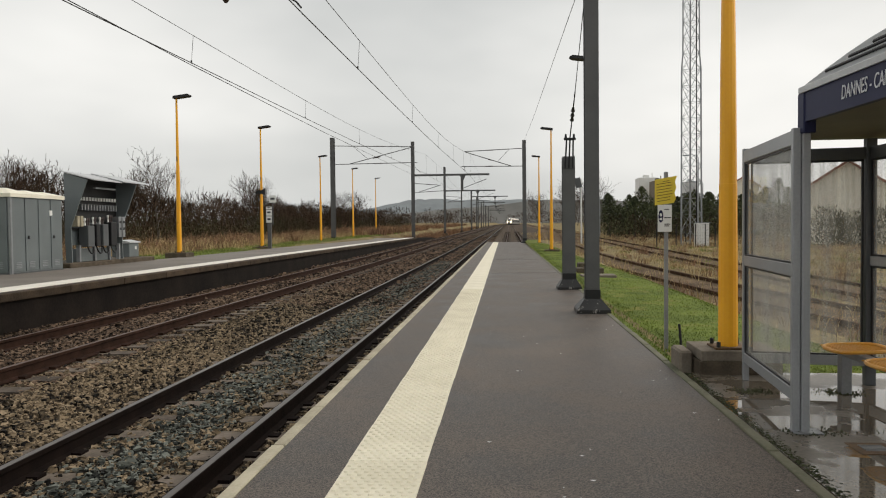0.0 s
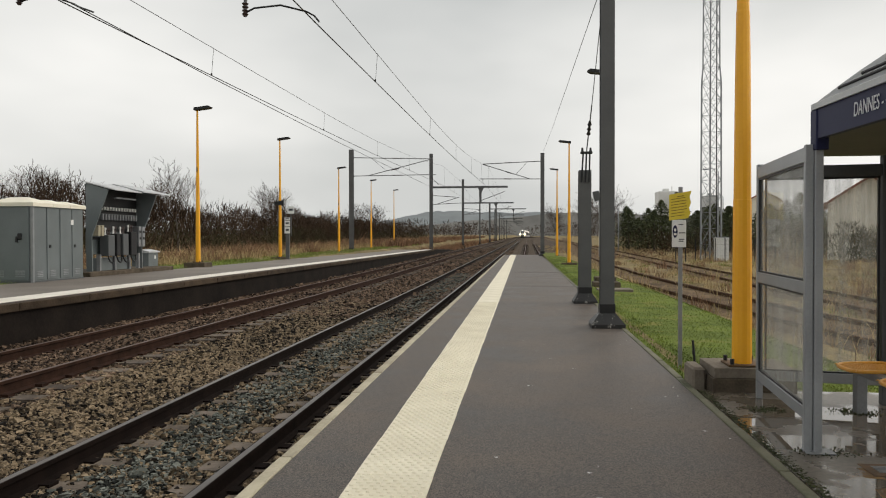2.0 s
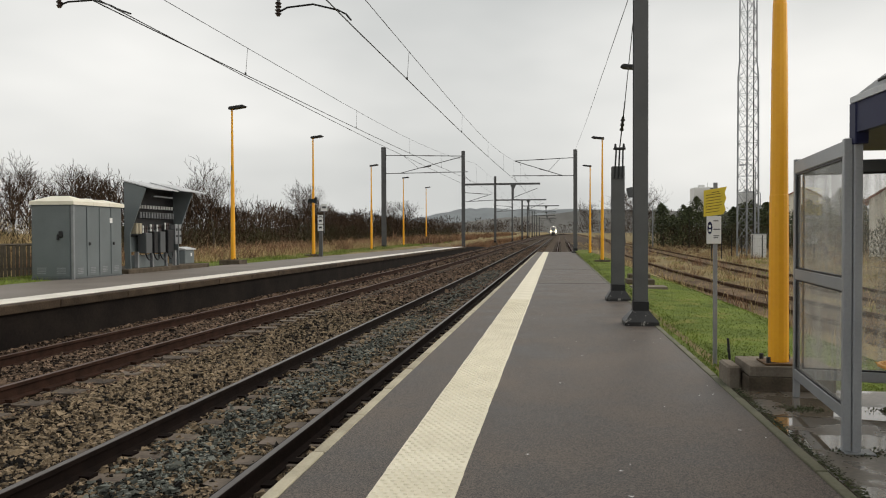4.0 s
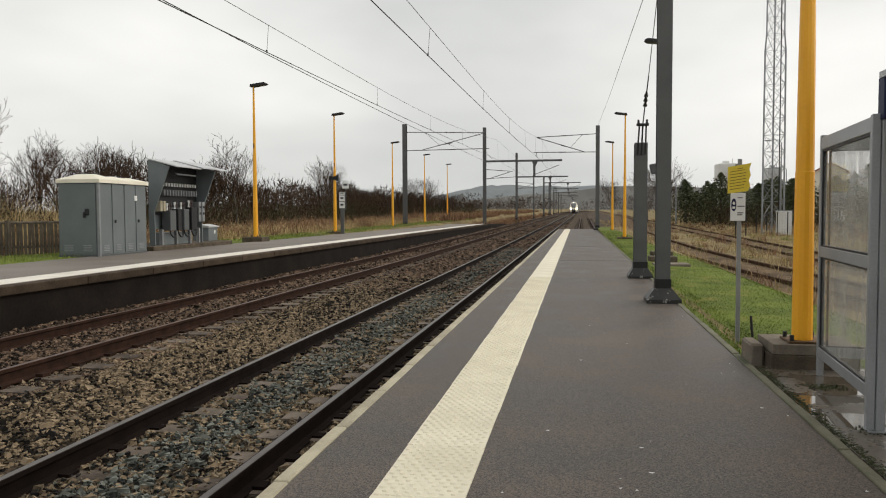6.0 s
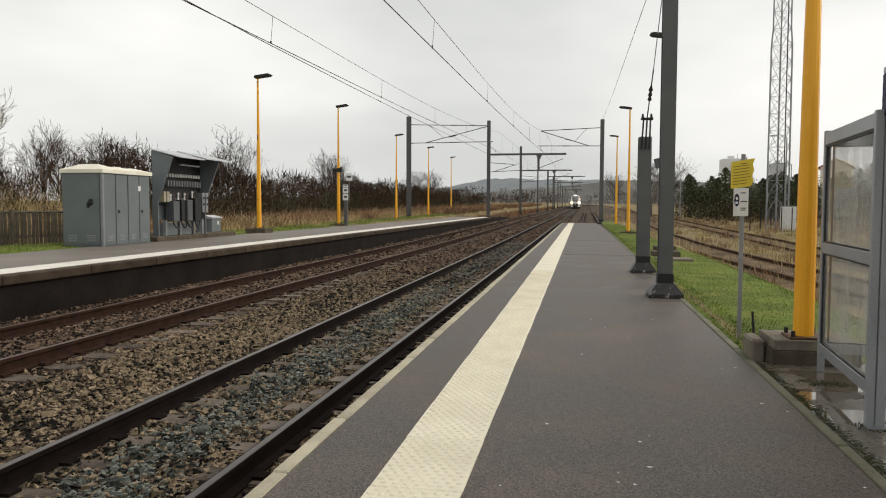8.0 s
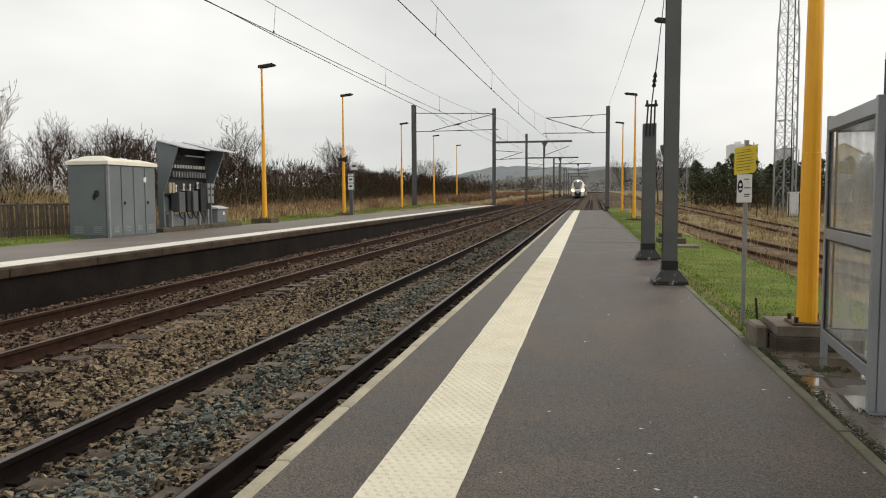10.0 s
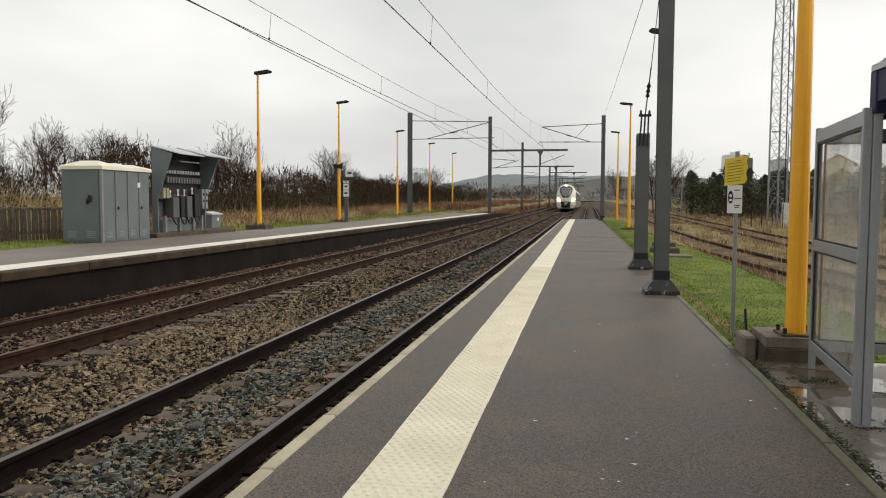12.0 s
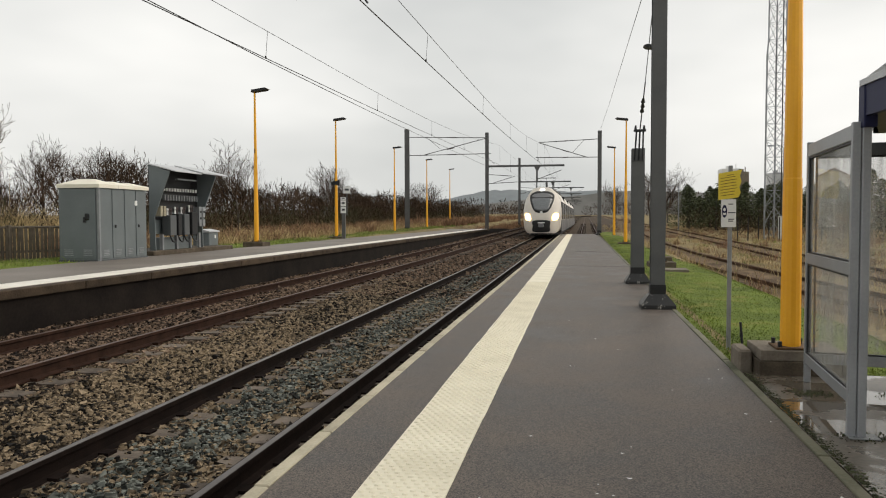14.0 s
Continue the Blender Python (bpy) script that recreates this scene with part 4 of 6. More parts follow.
# ---- waiting shelter ----
def shelter():
    root = thing("waiting_shelter", (0, 0, 0), "grey aluminium waiting shelter with glass panels and navy fascia", "shelter")
    F0, F1 = Vector((1.885, 5.56, 0)), Vector((2.03, 7.22, 0))      # front glazed bay
    B1, B0 = Vector((2.98, 7.05, 0)), Vector((3.2, 1.5, 0))         # back wall

    def bar(name, p, q, w, d, label="", material=M_ALU):
        """A square bar from p to q."""
        p, q = Vector(p), Vector(q)
        t = (q - p).normalized()
        up = Vector((0, 0, 1)) if abs(t.z) < 0.9 else (F1 - F0).normalized()
        a = t.cross(up).normalized() * d / 2
        b = t.cross(a.normalized()).normalized() * w / 2
        bm = bmesh.new()
        lo = [bm.verts.new(p + i * a + j * b) for i, j in ((-1, -1), (1, -1), (1, 1), (-1, 1))]
        hi = [bm.verts.new(q + i * a + j * b) for i, j in ((-1, -1), (1, -1), (1, 1), (-1, 1))]
        for i in range(4):
            bm.faces.new((lo[i], lo[(i + 1) % 4], hi[(i + 1) % 4], hi[i]))
        bm.faces.new(lo)
        bm.faces.new(hi)
        bmesh.ops.bevel(bm, geom=bm.edges[:], offset=0.004, segments=1, affect="EDGES")
        return part(name, bm, material, root, label)

    def pane(p, q, z0, z1):
        p, q = Vector(p), Vector(q)
        n = (q - p).cross(Vector((0, 0, 1))).normalized() * 0.004
        bm = bmesh.new()
        lo = [bm.verts.new(v + Vector((0, 0, z0))) for v in (p - n, q - n, q + n, p + n)]
        hi = [bm.verts.new(v + Vector((0, 0, z1))) for v in (p - n, q - n, q + n, p + n)]
        for i in range(4):
            bm.faces.new((lo[i], lo[(i + 1) % 4], hi[(i + 1) % 4], hi[i]))
        bm.faces.new(lo)
        bm.faces.new(hi)
        ob = part("pane", bm, M_GLASS, root, "wet smeared glass pane with sky-pale tint")
        ob.visible_shadow = False
        d = (q - p).normalized()
        up = Vector((0, 0, 1))
        for u, v in ((p + d * 0.008 + up * z0, p + d * 0.008 + up * z1), (q - d * 0.008 + up * z0, q - d * 0.008 + up * z1),
                     (p + d * 0.016 + up * (z0 + 0.008), q - d * 0.016 + up * (z0 + 0.008)), (p + d * 0.016 + up * (z1 - 0.008), q - d * 0.016 + up * (z1 - 0.008))):
            bm = bmesh.new()
            a = d * 0.008 if (v - u).normalized().z > 0.5 else up * 0.008
            k = n.normalized() * 0.014
            lo = [bm.verts.new(u + i * a + j * k) for i, j in ((-1, -1), (1, -1), (1, 1), (-1, 1))]
            hi = [bm.verts.new(v + i * a + j * k) for i, j in ((-1, -1), (1, -1), (1, 1), (-1, 1))]
            for i in range(4):
                bm.faces.new((lo[i], lo[(i + 1) % 4], hi[(i + 1) % 4], hi[i]))
            bm.faces.new(lo)
            bm.faces.new(hi)
            part("gasket", bm, M_DARK, ob, "black rubber gasket")

    # corner post: two profiles side by side with a groove, on a foot plate
    bar("post", F0 + Vector((-0.05, 0.02, 0)), F0 + Vector((-0.05, 0.02, 1.97)), 0.05, 0.05)
    bar("post", F0 + Vector((0.0, -0.005, 0)), F0 + Vector((0.0, -0.005, 1.99)), 0.05, 0.05)
    bm = bmesh.new()
    bm_box(bm, F0.x - 0.08, F0.x + 0.10, F0.y - 0.07, F0.y + 0.06, 0, 0.010, 0.003)
    part("foot_plate", bm, M_GALV, root)
    bar("post", F1, F1 + Vector((0, 0, 2.0)), 0.05, 0.05)
    # back posts are unlit: their shade is put in as a darker grey
    bar("post", B1, B1 + Vector((0, 0, 2.05)), 0.08, 0.08, material=M_CAB_AND_SHADE)
    for k in (0.34, 0.68, 1.0):
        p = B1.lerp(B0, k)
        bar("post", p, p + Vector((0, 0, 2.05)), 0.07, 0.07, material=M_CAB_AND_SHADE)
    t = (F1 - F0).normalized()
    for z, hgt in ((1.93, 0.10), (1.04, 0.085), (0.20, 0.085)):
        bar("rail", F0 + t * 0.05 + Vector((0, 0, z)), F1 - t * 0.025 + Vector((0, 0, z)), hgt, 0.045)
    pane(F0 + t * 0.06, F1 - t * 0.03, 1.08, 1.88)
    pane(F0 + t * 0.06, F1 - t * 0.03, 0.24, 1.0)
    e = (B1 - F1).normalized()
    # upper rails at the back take the same shaded grey
    for z, hgt in ((1.93, 0.10), (0.20, 0.085)):
        bar("rail", F1 + e * 0.03 + Vector((0, 0, z)), B1 - e * 0.04 + Vector((0, 0, z)), hgt, 0.045, material=M_CAB_AND_SHADE if z > 1 else M_ALU)
    pane(F1 + e * 0.04, B1 - e * 0.05, 0.24, 1.88)
    for k0, k1 in ((0, 0.34), (0.34, 0.68), (0.68, 1.0)):
        p, q = B1.lerp(B0, k0), B1.lerp(B0, k1)
        d = (q - p).normalized()
        for z, hgt in ((1.93, 0.10), (1.04, 0.08), (0.20, 0.085)):
            bar("rail", p + d * 0.04 + Vector((0, 0, z)), q - d * 0.04 + Vector((0, 0, z)), hgt, 0.045, material=M_CAB_AND_SHADE if z > 1.5 else M_ALU)
        pane(p + d * 0.05, q - d * 0.05, 1.08, 1.88)
        pane(p + d * 0.05, q - d * 0.05, 0.24, 1.0)

    # vaulted roof with its far corner cut away
    def front_x(y):
        return 1.875 + (5.56 - y) * 0.05 if y < 5.56 else 1.875 + (y - 5.56) * 0.38
    def vault(f):
        return 2.24 + 0.62 * math.sin(math.pi * (0.04 + 0.60 * f)) - 0.08
    bm = bmesh.new()
    ys = [1.0, 2.5, 4.0, 5.0, 5.56, 6.2, 6.8, 7.25]
    grid = []
    for y in ys:
        x0, x1 = front_x(y), 3.35
        grid.append([bm.verts.new((x0 + (x1 - x0) * f, y, vault(f))) for f in np.linspace(0, 1, 12)])
    for a, b in zip(grid, grid[1:]):
        for i in range(11):
            bm.faces.new((a[i], a[i + 1], b[i + 1], b[i]))
    bmesh.ops.solidify(bm, geom=bm.faces[:], thickness=0.03)
    part("roof", bm, M_ROOF, root, "light grey vaulted roof", smooth=False)
    for k in range(3):
        f = 0.05 + 0.055 * k
        bm = bmesh.new()
        for y0, y1 in ((1.0, 5.42 - 0.12 * k),):
            xa, xb = front_x(y0) + (3.35 - front_x(y0)) * f, front_x(y1) + (3.35 - front_x(y1)) * f
            bm_path(bm, [(xa, y0, vault(f) + 0.004), (xb, y1, vault(f) + 0.004)], 0.012, 6)
        part("roof_groove", bm, M_DARK, root, "dark roof groove")
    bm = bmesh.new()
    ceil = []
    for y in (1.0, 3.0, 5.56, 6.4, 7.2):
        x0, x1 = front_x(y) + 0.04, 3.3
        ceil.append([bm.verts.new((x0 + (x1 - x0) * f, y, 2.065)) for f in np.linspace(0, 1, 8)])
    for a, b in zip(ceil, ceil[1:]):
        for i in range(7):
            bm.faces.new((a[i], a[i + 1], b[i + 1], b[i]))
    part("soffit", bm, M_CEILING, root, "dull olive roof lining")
    # closing sheets along the cut corner and the far end
    bm = bmesh.new()
    lo = [bm.verts.new((front_x(y), y, 2.062)) for y in (5.56, 6.2, 6.8, 7.25)]
    hi = [bm.verts.new((front_x(y), y, vault(0) - 0.005)) for y in (5.56, 6.2, 6.8, 7.25)]
    for i in range(3):
        bm.faces.new((lo[i], lo[i + 1], hi[i + 1], hi[i]))
    fs = np.linspace(0, 1, 12)
    x0 = front_x(7.25)
    lo = [bm.verts.new((x0 + (3.35 - x0) * f, 7.25, 2.066)) for f in fs]
    hi = [bm.verts.new((x0 + (3.35 - x0) * f, 7.25, vault(f) - 0.005)) for f in fs]
    for i in range(11):
        bm.faces.new((lo[i], lo[i + 1], hi[i + 1], hi[i]))
    bmesh.ops.solidify(bm, geom=bm.faces[:], thickness=0.012)
    part("end_sheet", bm, M_ROOF, root, "light grey end sheet")
    # fascia
    bm = bmesh.new()
    pts = [(front_x(1.0), 1.0), (front_x(5.56), 5.56)]
    lo = []
    for x, y in pts:
        lo.append([bm.verts.new((x + dxx, y, z)) for dxx, z in ((-0.02, 2.0), (-0.02, 2.185), (0.02, 2.185), (0.02, 2.0))])
    for i in range(4):
        bm.faces.new((lo[0][i], lo[0][(i + 1) % 4], lo[1][(i + 1) % 4], lo[1][i]))
    bm.faces.new(lo[0])
    bm.faces.new(lo[1])
    fascia = part("fascia", bm, M_NAVY, root, "navy blue fascia with white station name")
    bm = bmesh.new()
    lip = []
    for x, y in pts:
        lip.append([bm.verts.new((x + dxx, y, z)) for dxx, z in ((-0.035, 2.185), (-0.035, 2.222), (0.05, 2.262), (0.05, 2.187))])
    for i in range(4):
        bm.faces.new((lip[0][i], lip[0][(i + 1) % 4], lip[1][(i + 1) % 4], lip[1][i]))
    bm.faces.new(lip[0])
    bm.faces.new(lip[1])
    part("gutter", bm, M_ROOF, root)
    bm = bmesh.new()
    bm_box(bm, 1.85, 1.93, 5.5, 5.6, 1.93, 2.19, 0.006)
    part("corner_bracket", bm, M_NAVY, root)
    # station name
    cu = bpy.data.curves.new("station_name", "FONT")
    cu.body, cu.size, cu.align_x, cu.align_y, cu.extrude, cu.shear = "DANNES - CAM", 0.115, "LEFT", "CENTER", 0.001, 0.12
    tmp = new("station_name_curve", cu)
    bpy.context.view_layer.update()
    me = bpy.data.meshes.new_from_object(tmp.evaluated_get(bpy.context.evaluated_depsgraph_get()))
    bpy.data.objects.remove(tmp)
    me.transform(Matrix.Diagonal((0.62, 1, 1, 1)))
    me.materials.append(M_LETTER)
    txt = new("station_name", me)
    txt.parent = fascia
    ang = math.degrees(math.atan2(-1.0, 0.05))
    txt.matrix_basis = pose(front_x(5.03) - 0.0245, 5.03, 2.095, 90, 0, ang)
    return root


shelter()


def bench():
    root = thing("shelter_bench", (0, 0, 0), "bench of orange wire seats on a grey beam", "bench")
    for y in (6.72, 5.2, 3.8):
        bm = bmesh.new()
        bm_box(bm, 2.60, 2.68, y - 0.04, y + 0.04, 0, 0.34, 0.004)
        part("leg", bm, M_GALV, root)
    bm = bmesh.new()
    bm_box(bm, 2.60, 2.68, 3.5, 6.9, 0.305, 0.36, 0.006)
    part("beam", bm, M_GALV, root)
    for y in (6.55, 5.85, 5.1, 4.3):
        bm = bmesh.new()
        ring = []
        for i in range(28):
            a = 2 * math.pi * i / 28
            c, s = math.cos(a), math.sin(a)
            x = 2.65 + 0.205 * math.copysign(abs(c) ** 0.6, c)
            yy = y + 0.205 * math.copysign(abs(s) ** 0.6, s)
            ring.append((x, yy, 0.388 + 0.010 * c))
        bm_path(bm, ring + [ring[0]], 0.014, 6)
        seat = part("seat_rim", bm, M_SEAT, root, "orange seat rim")
        bm = bmesh.new()
        for k in range(-7, 8):
            o = k * 0.028
            bm_tube(bm, (2.455, y + o * 0.95, 0.383), (2.845, y + o * 0.95, 0.383), 0.004, 0.004, 4)
            bm_tube(bm, (2.65 + o * 0.93, y - 0.19, 0.387), (2.65 + o * 0.93, y + 0.19, 0.387), 0.004, 0.004, 4)
        part("seat_mesh", bm, M_SEAT, root, "orange wire mesh seat")


bench()


# ---- signs ----
def sign_post():
    root = thing("notice_post", (1.72, 8.95, 0), "grey post with yellow notice and white sign", "sign")
    bm = bmesh.new()
    bm_box(bm, -0.02, 0.02, -0.02, 0.02, -0.1, 1.93, 0.004)
    part("post", bm, M_GALV, root)
    bm = bmesh.new()
    bm_prism(bm, [(-0.125, 1.565), (0.075, 1.590), (0.100, 1.64), (0.085, 1.70), (0.105, 1.76), (0.090, 1.82), (0.110, 1.885), (-0.125, 1.845)], "y", -0.032, -0.022)
    y = part("yellow_plate", bm, M_SIGN_Y, root, "buckled yellow notice plate with dark text lines")
    rng = random.Random(3)
    for k in range(8):
        z = 1.825 - k * 0.031
        w = rng.uniform(0.14, 0.18) if k else 0.07
        x = -0.105 if k else -0.04
        bm = bmesh.new()
        bm_prism(bm, [(x, z - 0.005), (x + w, z - 0.005 + 0.15 * w), (x + w, z + 0.001 + 0.15 * w), (x, z + 0.001)], "y", -0.0335, -0.032)
        part("text_line", bm, M_FOOT, y)
    bm = bmesh.new()
    bm_box(bm, -0.095, 0.055, -0.032, -0.022, 1.275, 1.57, 0.003)
    w = part("white_plate", bm, M_WHITE, root, "white sign plate with a dark round emblem")
    bm = bmesh.new()
    bm_prism(bm, [(-0.062 + 0.026 * math.cos(q * math.pi / 10), 1.445 + 0.068 * math.sin(q * math.pi / 10)) for q in range(20)], "y", -0.034, -0.032)
    em = part("emblem", bm, M_NAVY, w, "dark oval emblem")
    bm = bmesh.new()
    bm_prism(bm, [(-0.062 + 0.013 * math.cos(q * math.pi / 6), 1.462 + 0.018 * math.sin(q * math.pi / 6)) for q in range(12)], "y", -0.0355, -0.034)
    bm_box(bm, -0.076, -0.048, -0.0355, -0.034, 1.405, 1.428)
    part("symbol", bm, M_WHITE, em, "pale symbol")
    for k, (z, ww) in enumerate(((1.52, 0.05), (1.43, 0.07), (1.36, 0.06), (1.34, 0.05))):
        bm = bmesh.new()
        bm_box(bm, -0.025, -0.025 + ww, -0.0335, -0.032, z - 0.005, z + 0.005)
        part("text_line", bm, M_TEXT, w)


sign_post()


# ---- relay cabinets and signal board on the opposite platform ----
def cabinets():
    root = thing("relay_cabinet", (-11.57, 17.28, FAR_Z), "row of blue-grey steel relay cabinets with cream roofs", "cabinet")
    L, W, H = 2.06, 1.10, 1.83
    bm = bmesh.new()
    bm_box(bm, -W, 0, 0, L, -0.06, H)
    part("body", bm, M_CABINET, root)
    bm = bmesh.new()
    bm_box(bm, -W - 0.02, 0.02, -0.02, L + 0.02, -0.08, 0.03)
    part("skirt", bm, M_CAB_AND_SHADE, root)
    # end door towards the viewer
    bm = bmesh.new()
    bm_box(bm, -W + 0.06, -0.07, -0.022, -0.001, 0.06, H - 0.03, 0.006)
    door = part("door", bm, M_CABINET, root, "blue-grey end door with vents")
    bm = bmesh.new()
    bm_box(bm, -0.36, -0.24, -0.06, -0.022, 1.02, 1.18, 0.02)
    bm_tube(bm, (-0.37, -0.05, 1.10), (-0.37, -0.05, 0.96), 0.022, 0.030, 8)
    part("lock", bm, M_DARK, door, "black door lock")
    for x0 in (-0.95, -0.42):
        for k in range(4):
            bm = bmesh.new()
            bm_box(bm, x0, x0 + 0.24, -0.03, -0.022, 0.13 + k * 0.045, 0.15 + k * 0.045)
            part("vent_slat", bm, M_GALV, door, "pale vent slat")
    # side doors
    for k in range(4):
        y0 = 0.02 + k * 0.505 + (0.02 if k > 1 else 0)
        bm = bmesh.new()
        bm_box(bm, 0.001, 0.02, y0 + 0.012, y0 + 0.466, 0.06, H - 0.03, 0.005)
        d = part("door", bm, M_CABINET, root)
        for j in range(4):
            bm = bmesh.new()
            bm_box(bm, 0.02, 0.028, y0 + 0.12, y0 + 0.34, 0.13 + j * 0.04, 0.15 + j * 0.04)
            part("vent_slat", bm, M_GALV, d, "pale vent slat")
        if k in (1, 3):
            bm = bmesh.new()
            bm_box(bm, 0.02, 0.045, y0 + 0.08, y0 + 0.14, 0.82, 0.90, 0.008)
            part("handle", bm, M_DARK, d, "black handle")
    bm = bmesh.new()
    bm_box(bm, 0.02, 0.024, 1.50, 1.62, 1.40, 1.53)
    part("label_plate", bm, M_WHITE, root, "small white plate")
    bm = bmesh.new()
    bm_box(bm, -0.03, 0.035, -0.03, 0.03, -0.04, H - 0.01, 0.004)
    part("corner_post", bm, M_GALV, root)
    # cream roofs: one shallow pyramid a cabinet
    for y0, y1, top in ((-0.05, 0.74, 0.22), (0.75, 1.43, 0.19), (1.44, 2.12, 0.18)):
        bm = bmesh.new()
        a = [bm.verts.new((x, y, H - 0.01)) for x, y in ((-W - 0.03, y0), (0.06, y0), (0.06, y1), (-W - 0.03, y1))]
        b = [bm.verts.new((x, y, H + 0.08)) for x, y in ((-W - 0.03, y0), (0.06, y0), (0.06, y1), (-W - 0.03, y1))]
        ym = (y0 + y1) / 2
        c = [bm.verts.new((x, y, H + top)) for x, y in ((-W * 0.7, ym - 0.05), (-W * 0.3, ym - 0.05), (-W * 0.3, ym + 0.05), (-W * 0.7, ym + 0.05))]
        for u, v in ((a, b), (b, c)):
            for i in range(4):
                bm.faces.new((u[i], u[(i + 1) % 4], v[(i + 1) % 4], v[i]))
        bm.faces.new(list(reversed(a)))
        bm.faces.new(c)
        part("roof", bm, M_CREAM, root, "cream moulded roof")


cabinets()


def signal_board():
    """Open switch rack under a slanted hood on a low slab."""
    root = thing("switch_rack", (-11.89, 20.3, FAR_Z), "open electrical switch rack under a grey sheet hood", "switch rack")
    L = 2.75
    bm = bmesh.new()
    bm_box(bm, -1.3, 0.22, -0.45, 4.45, -0.05, 0.13, 0.02)
    part("slab", bm, M_CONC_DARK, root, "mossy concrete slab")
    for y in (0.0, L):
        bm = bmesh.new()
        bm_prism(bm, [(-0.16, 0.13), (-0.16, 2.6), (0.5, 2.40), (0.0, 1.1), (0.02, 0.13)], "y", y - 0.02, y + 0.02)
        part("side_panel", bm, M_CABINET, root, "blue-grey slanted side sheet")
    for y0, y1, k in ((-0.06, L * 0.52, 0.0), (L * 0.52 + 0.03, L + 0.30, 0.03)):
        bm = bmesh.new()
        bm_prism(bm, [(-0.22, 2.62 + k), (-0.22, 2.65 + k), (0.72 + k, 2.41 + k), (0.72 + k, 2.38 + k)], "y", y0, y1)
        part("hood", bm, M_ROOF, root, "light grey hood sheet")
    bm = bmesh.new()
    bm_box(bm, -0.2, -0.16, 0.02, L - 0.02, 1.25, 2.58)
    part("back_panel", bm, M_DARK, root, "dark rear panel")
    bm = bmesh.new()
    bm_box(bm, -0.2, -0.16, 0.02, L - 0.02, 0.6, 1.24)
    part("back_panel", bm, M_CABINET, root, "blue-grey rear panel")
    for z0, z1 in ((1.62, 1.68), (1.86, 1.92), (1.02, 1.1)):
        bm = bmesh.new()
        bm_box(bm, -0.15, -0.08, 0.1, L - 0.1, z0, z1, 0.01)
        part("busbar", bm, M_DARK, root)
    for k in range(13):
        y = 0.55 + k * 0.155
        bm = bmesh.new()
        bm_box(bm, -0.08, 0.02, y - 0.026, y + 0.026, 1.58, 1.76, 0.008)
        f = part("fuse_holder", bm, M_GALV, root, "small grey fuse holder")
        bm = bmesh.new()
        bm_tube(bm, (-0.03, y, 1.86), (-0.03, y, 1.96), 0.03, 0.03, 6)
        part("fuse_cap", bm, M_WHITE, f)
    for k, (y, hgt, w) in enumerate(((0.5, 0.60, 0.34), (0.95, 0.64, 0.2), (1.3, 0.64, 0.3), (1.75, 0.70, 0.34))):
        bm = bmesh.new()
        bm_box(bm, -0.08, 0.2, y, y + w, 0.55, 0.55 + hgt, 0.015)
        box = part("switch_box", bm, M_CAB_AND_SHADE if k % 2 == 0 else M_DARK, root, "dark grey switch box")
        for q in range(3):
            yy = y + w * (0.2 + 0.3 * q)
            bm = bmesh.new()
            bm_pipe(bm, [(0.06, yy, 0.55 + hgt), (0.06, yy, 0.66 + hgt), (0.06, yy, 0.70 + hgt), (0.06, yy, 0.76 + hgt)], [0.03, 0.018, 0.034, 0.03], 7)
            part("terminal", bm, M_INSUL if q else M_WHITE, box, "terminal")
        bm = bmesh.new()
        loop = [(0.12 + 0.05 * math.sin(a), y + 0.1 + 0.14 * (1 - math.cos(a)), 0.55 - 0.2 * math.sin(a)) for a in np.linspace(0, math.pi, 9)]
        bm_path(bm, loop, 0.022, 6)
        part("cable", bm, M_DARK, root, "black hanging cable")
    for y in (0.12, 0.3):
        bm = bmesh.new()
        bm_box(bm, -0.06, 0.12, y, y + 0.12, 1.12, 1.42, 0.01)
        part("control_box", bm, M_COPING, root, "pale cream control box")
    for y in (2.2, 2.42):
        bm = bmesh.new()
        bm_box(bm, -0.02, 0.2, y, y + 0.16, 0.8, 1.42, 0.01)
        c = part("control_box", bm, M_GALV, root, "pale control box")
        for z in (1.02, 1.22):
            bm = bmesh.new()
            bm_box(bm, 0.2, 0.215, y + 0.04, y + 0.12, z, z + 0.07)
            part("switch", bm, M_DARK, c, "dark switch")
    for y in (0.3, 1.1, 1.9, 2.45):
        bm = bmesh.new()
        bm_box(bm, -0.05, 0.05, y, y + 0.08, 0.13, 0.6)
        part("leg", bm, M_GALV, root)
    for y0, y1 in ((0.42, 1.05), (1.25, 1.88)):
        bm = bmesh.new()
        bm_box(bm, -0.25, 0.0, y0, y1, 0.13, 0.5, 0.01)
        part("lower_box", bm, M_CABINET, root)
    bm = bmesh.new()
    bm_box(bm, 0.2, 0.28, 0.8, 1.9, 2.2, 2.24)
    part("hood_lamp", bm, M_GALV, root)


signal_board()
root = thing("junction_box", (-12.36, 24.5, FAR_Z + 0.12), "small grey junction box with pale lid", "box")
bm = bmesh.new()
bm_box(bm, -0.5, 0.1, -0.3, 0.35, -0.02, 0.46, 0.02)
part("body", bm, M_CABINET, root)
bm = bmesh.new()
bm_prism(bm, [(-0.54, 0.46), (-0.54, 0.50), (-0.2, 0.57), (0.14, 0.50), (0.14, 0.46)], "y", -0.35, 0.4)
part("lid", bm, M_ROOF, root, "pale peaked lid")
bm = bmesh.new()
bm_box(bm, 0.1, 0.105, 0.08, 0.18, 0.25, 0.36)
part("label_plate", bm, M_WHITE, root)

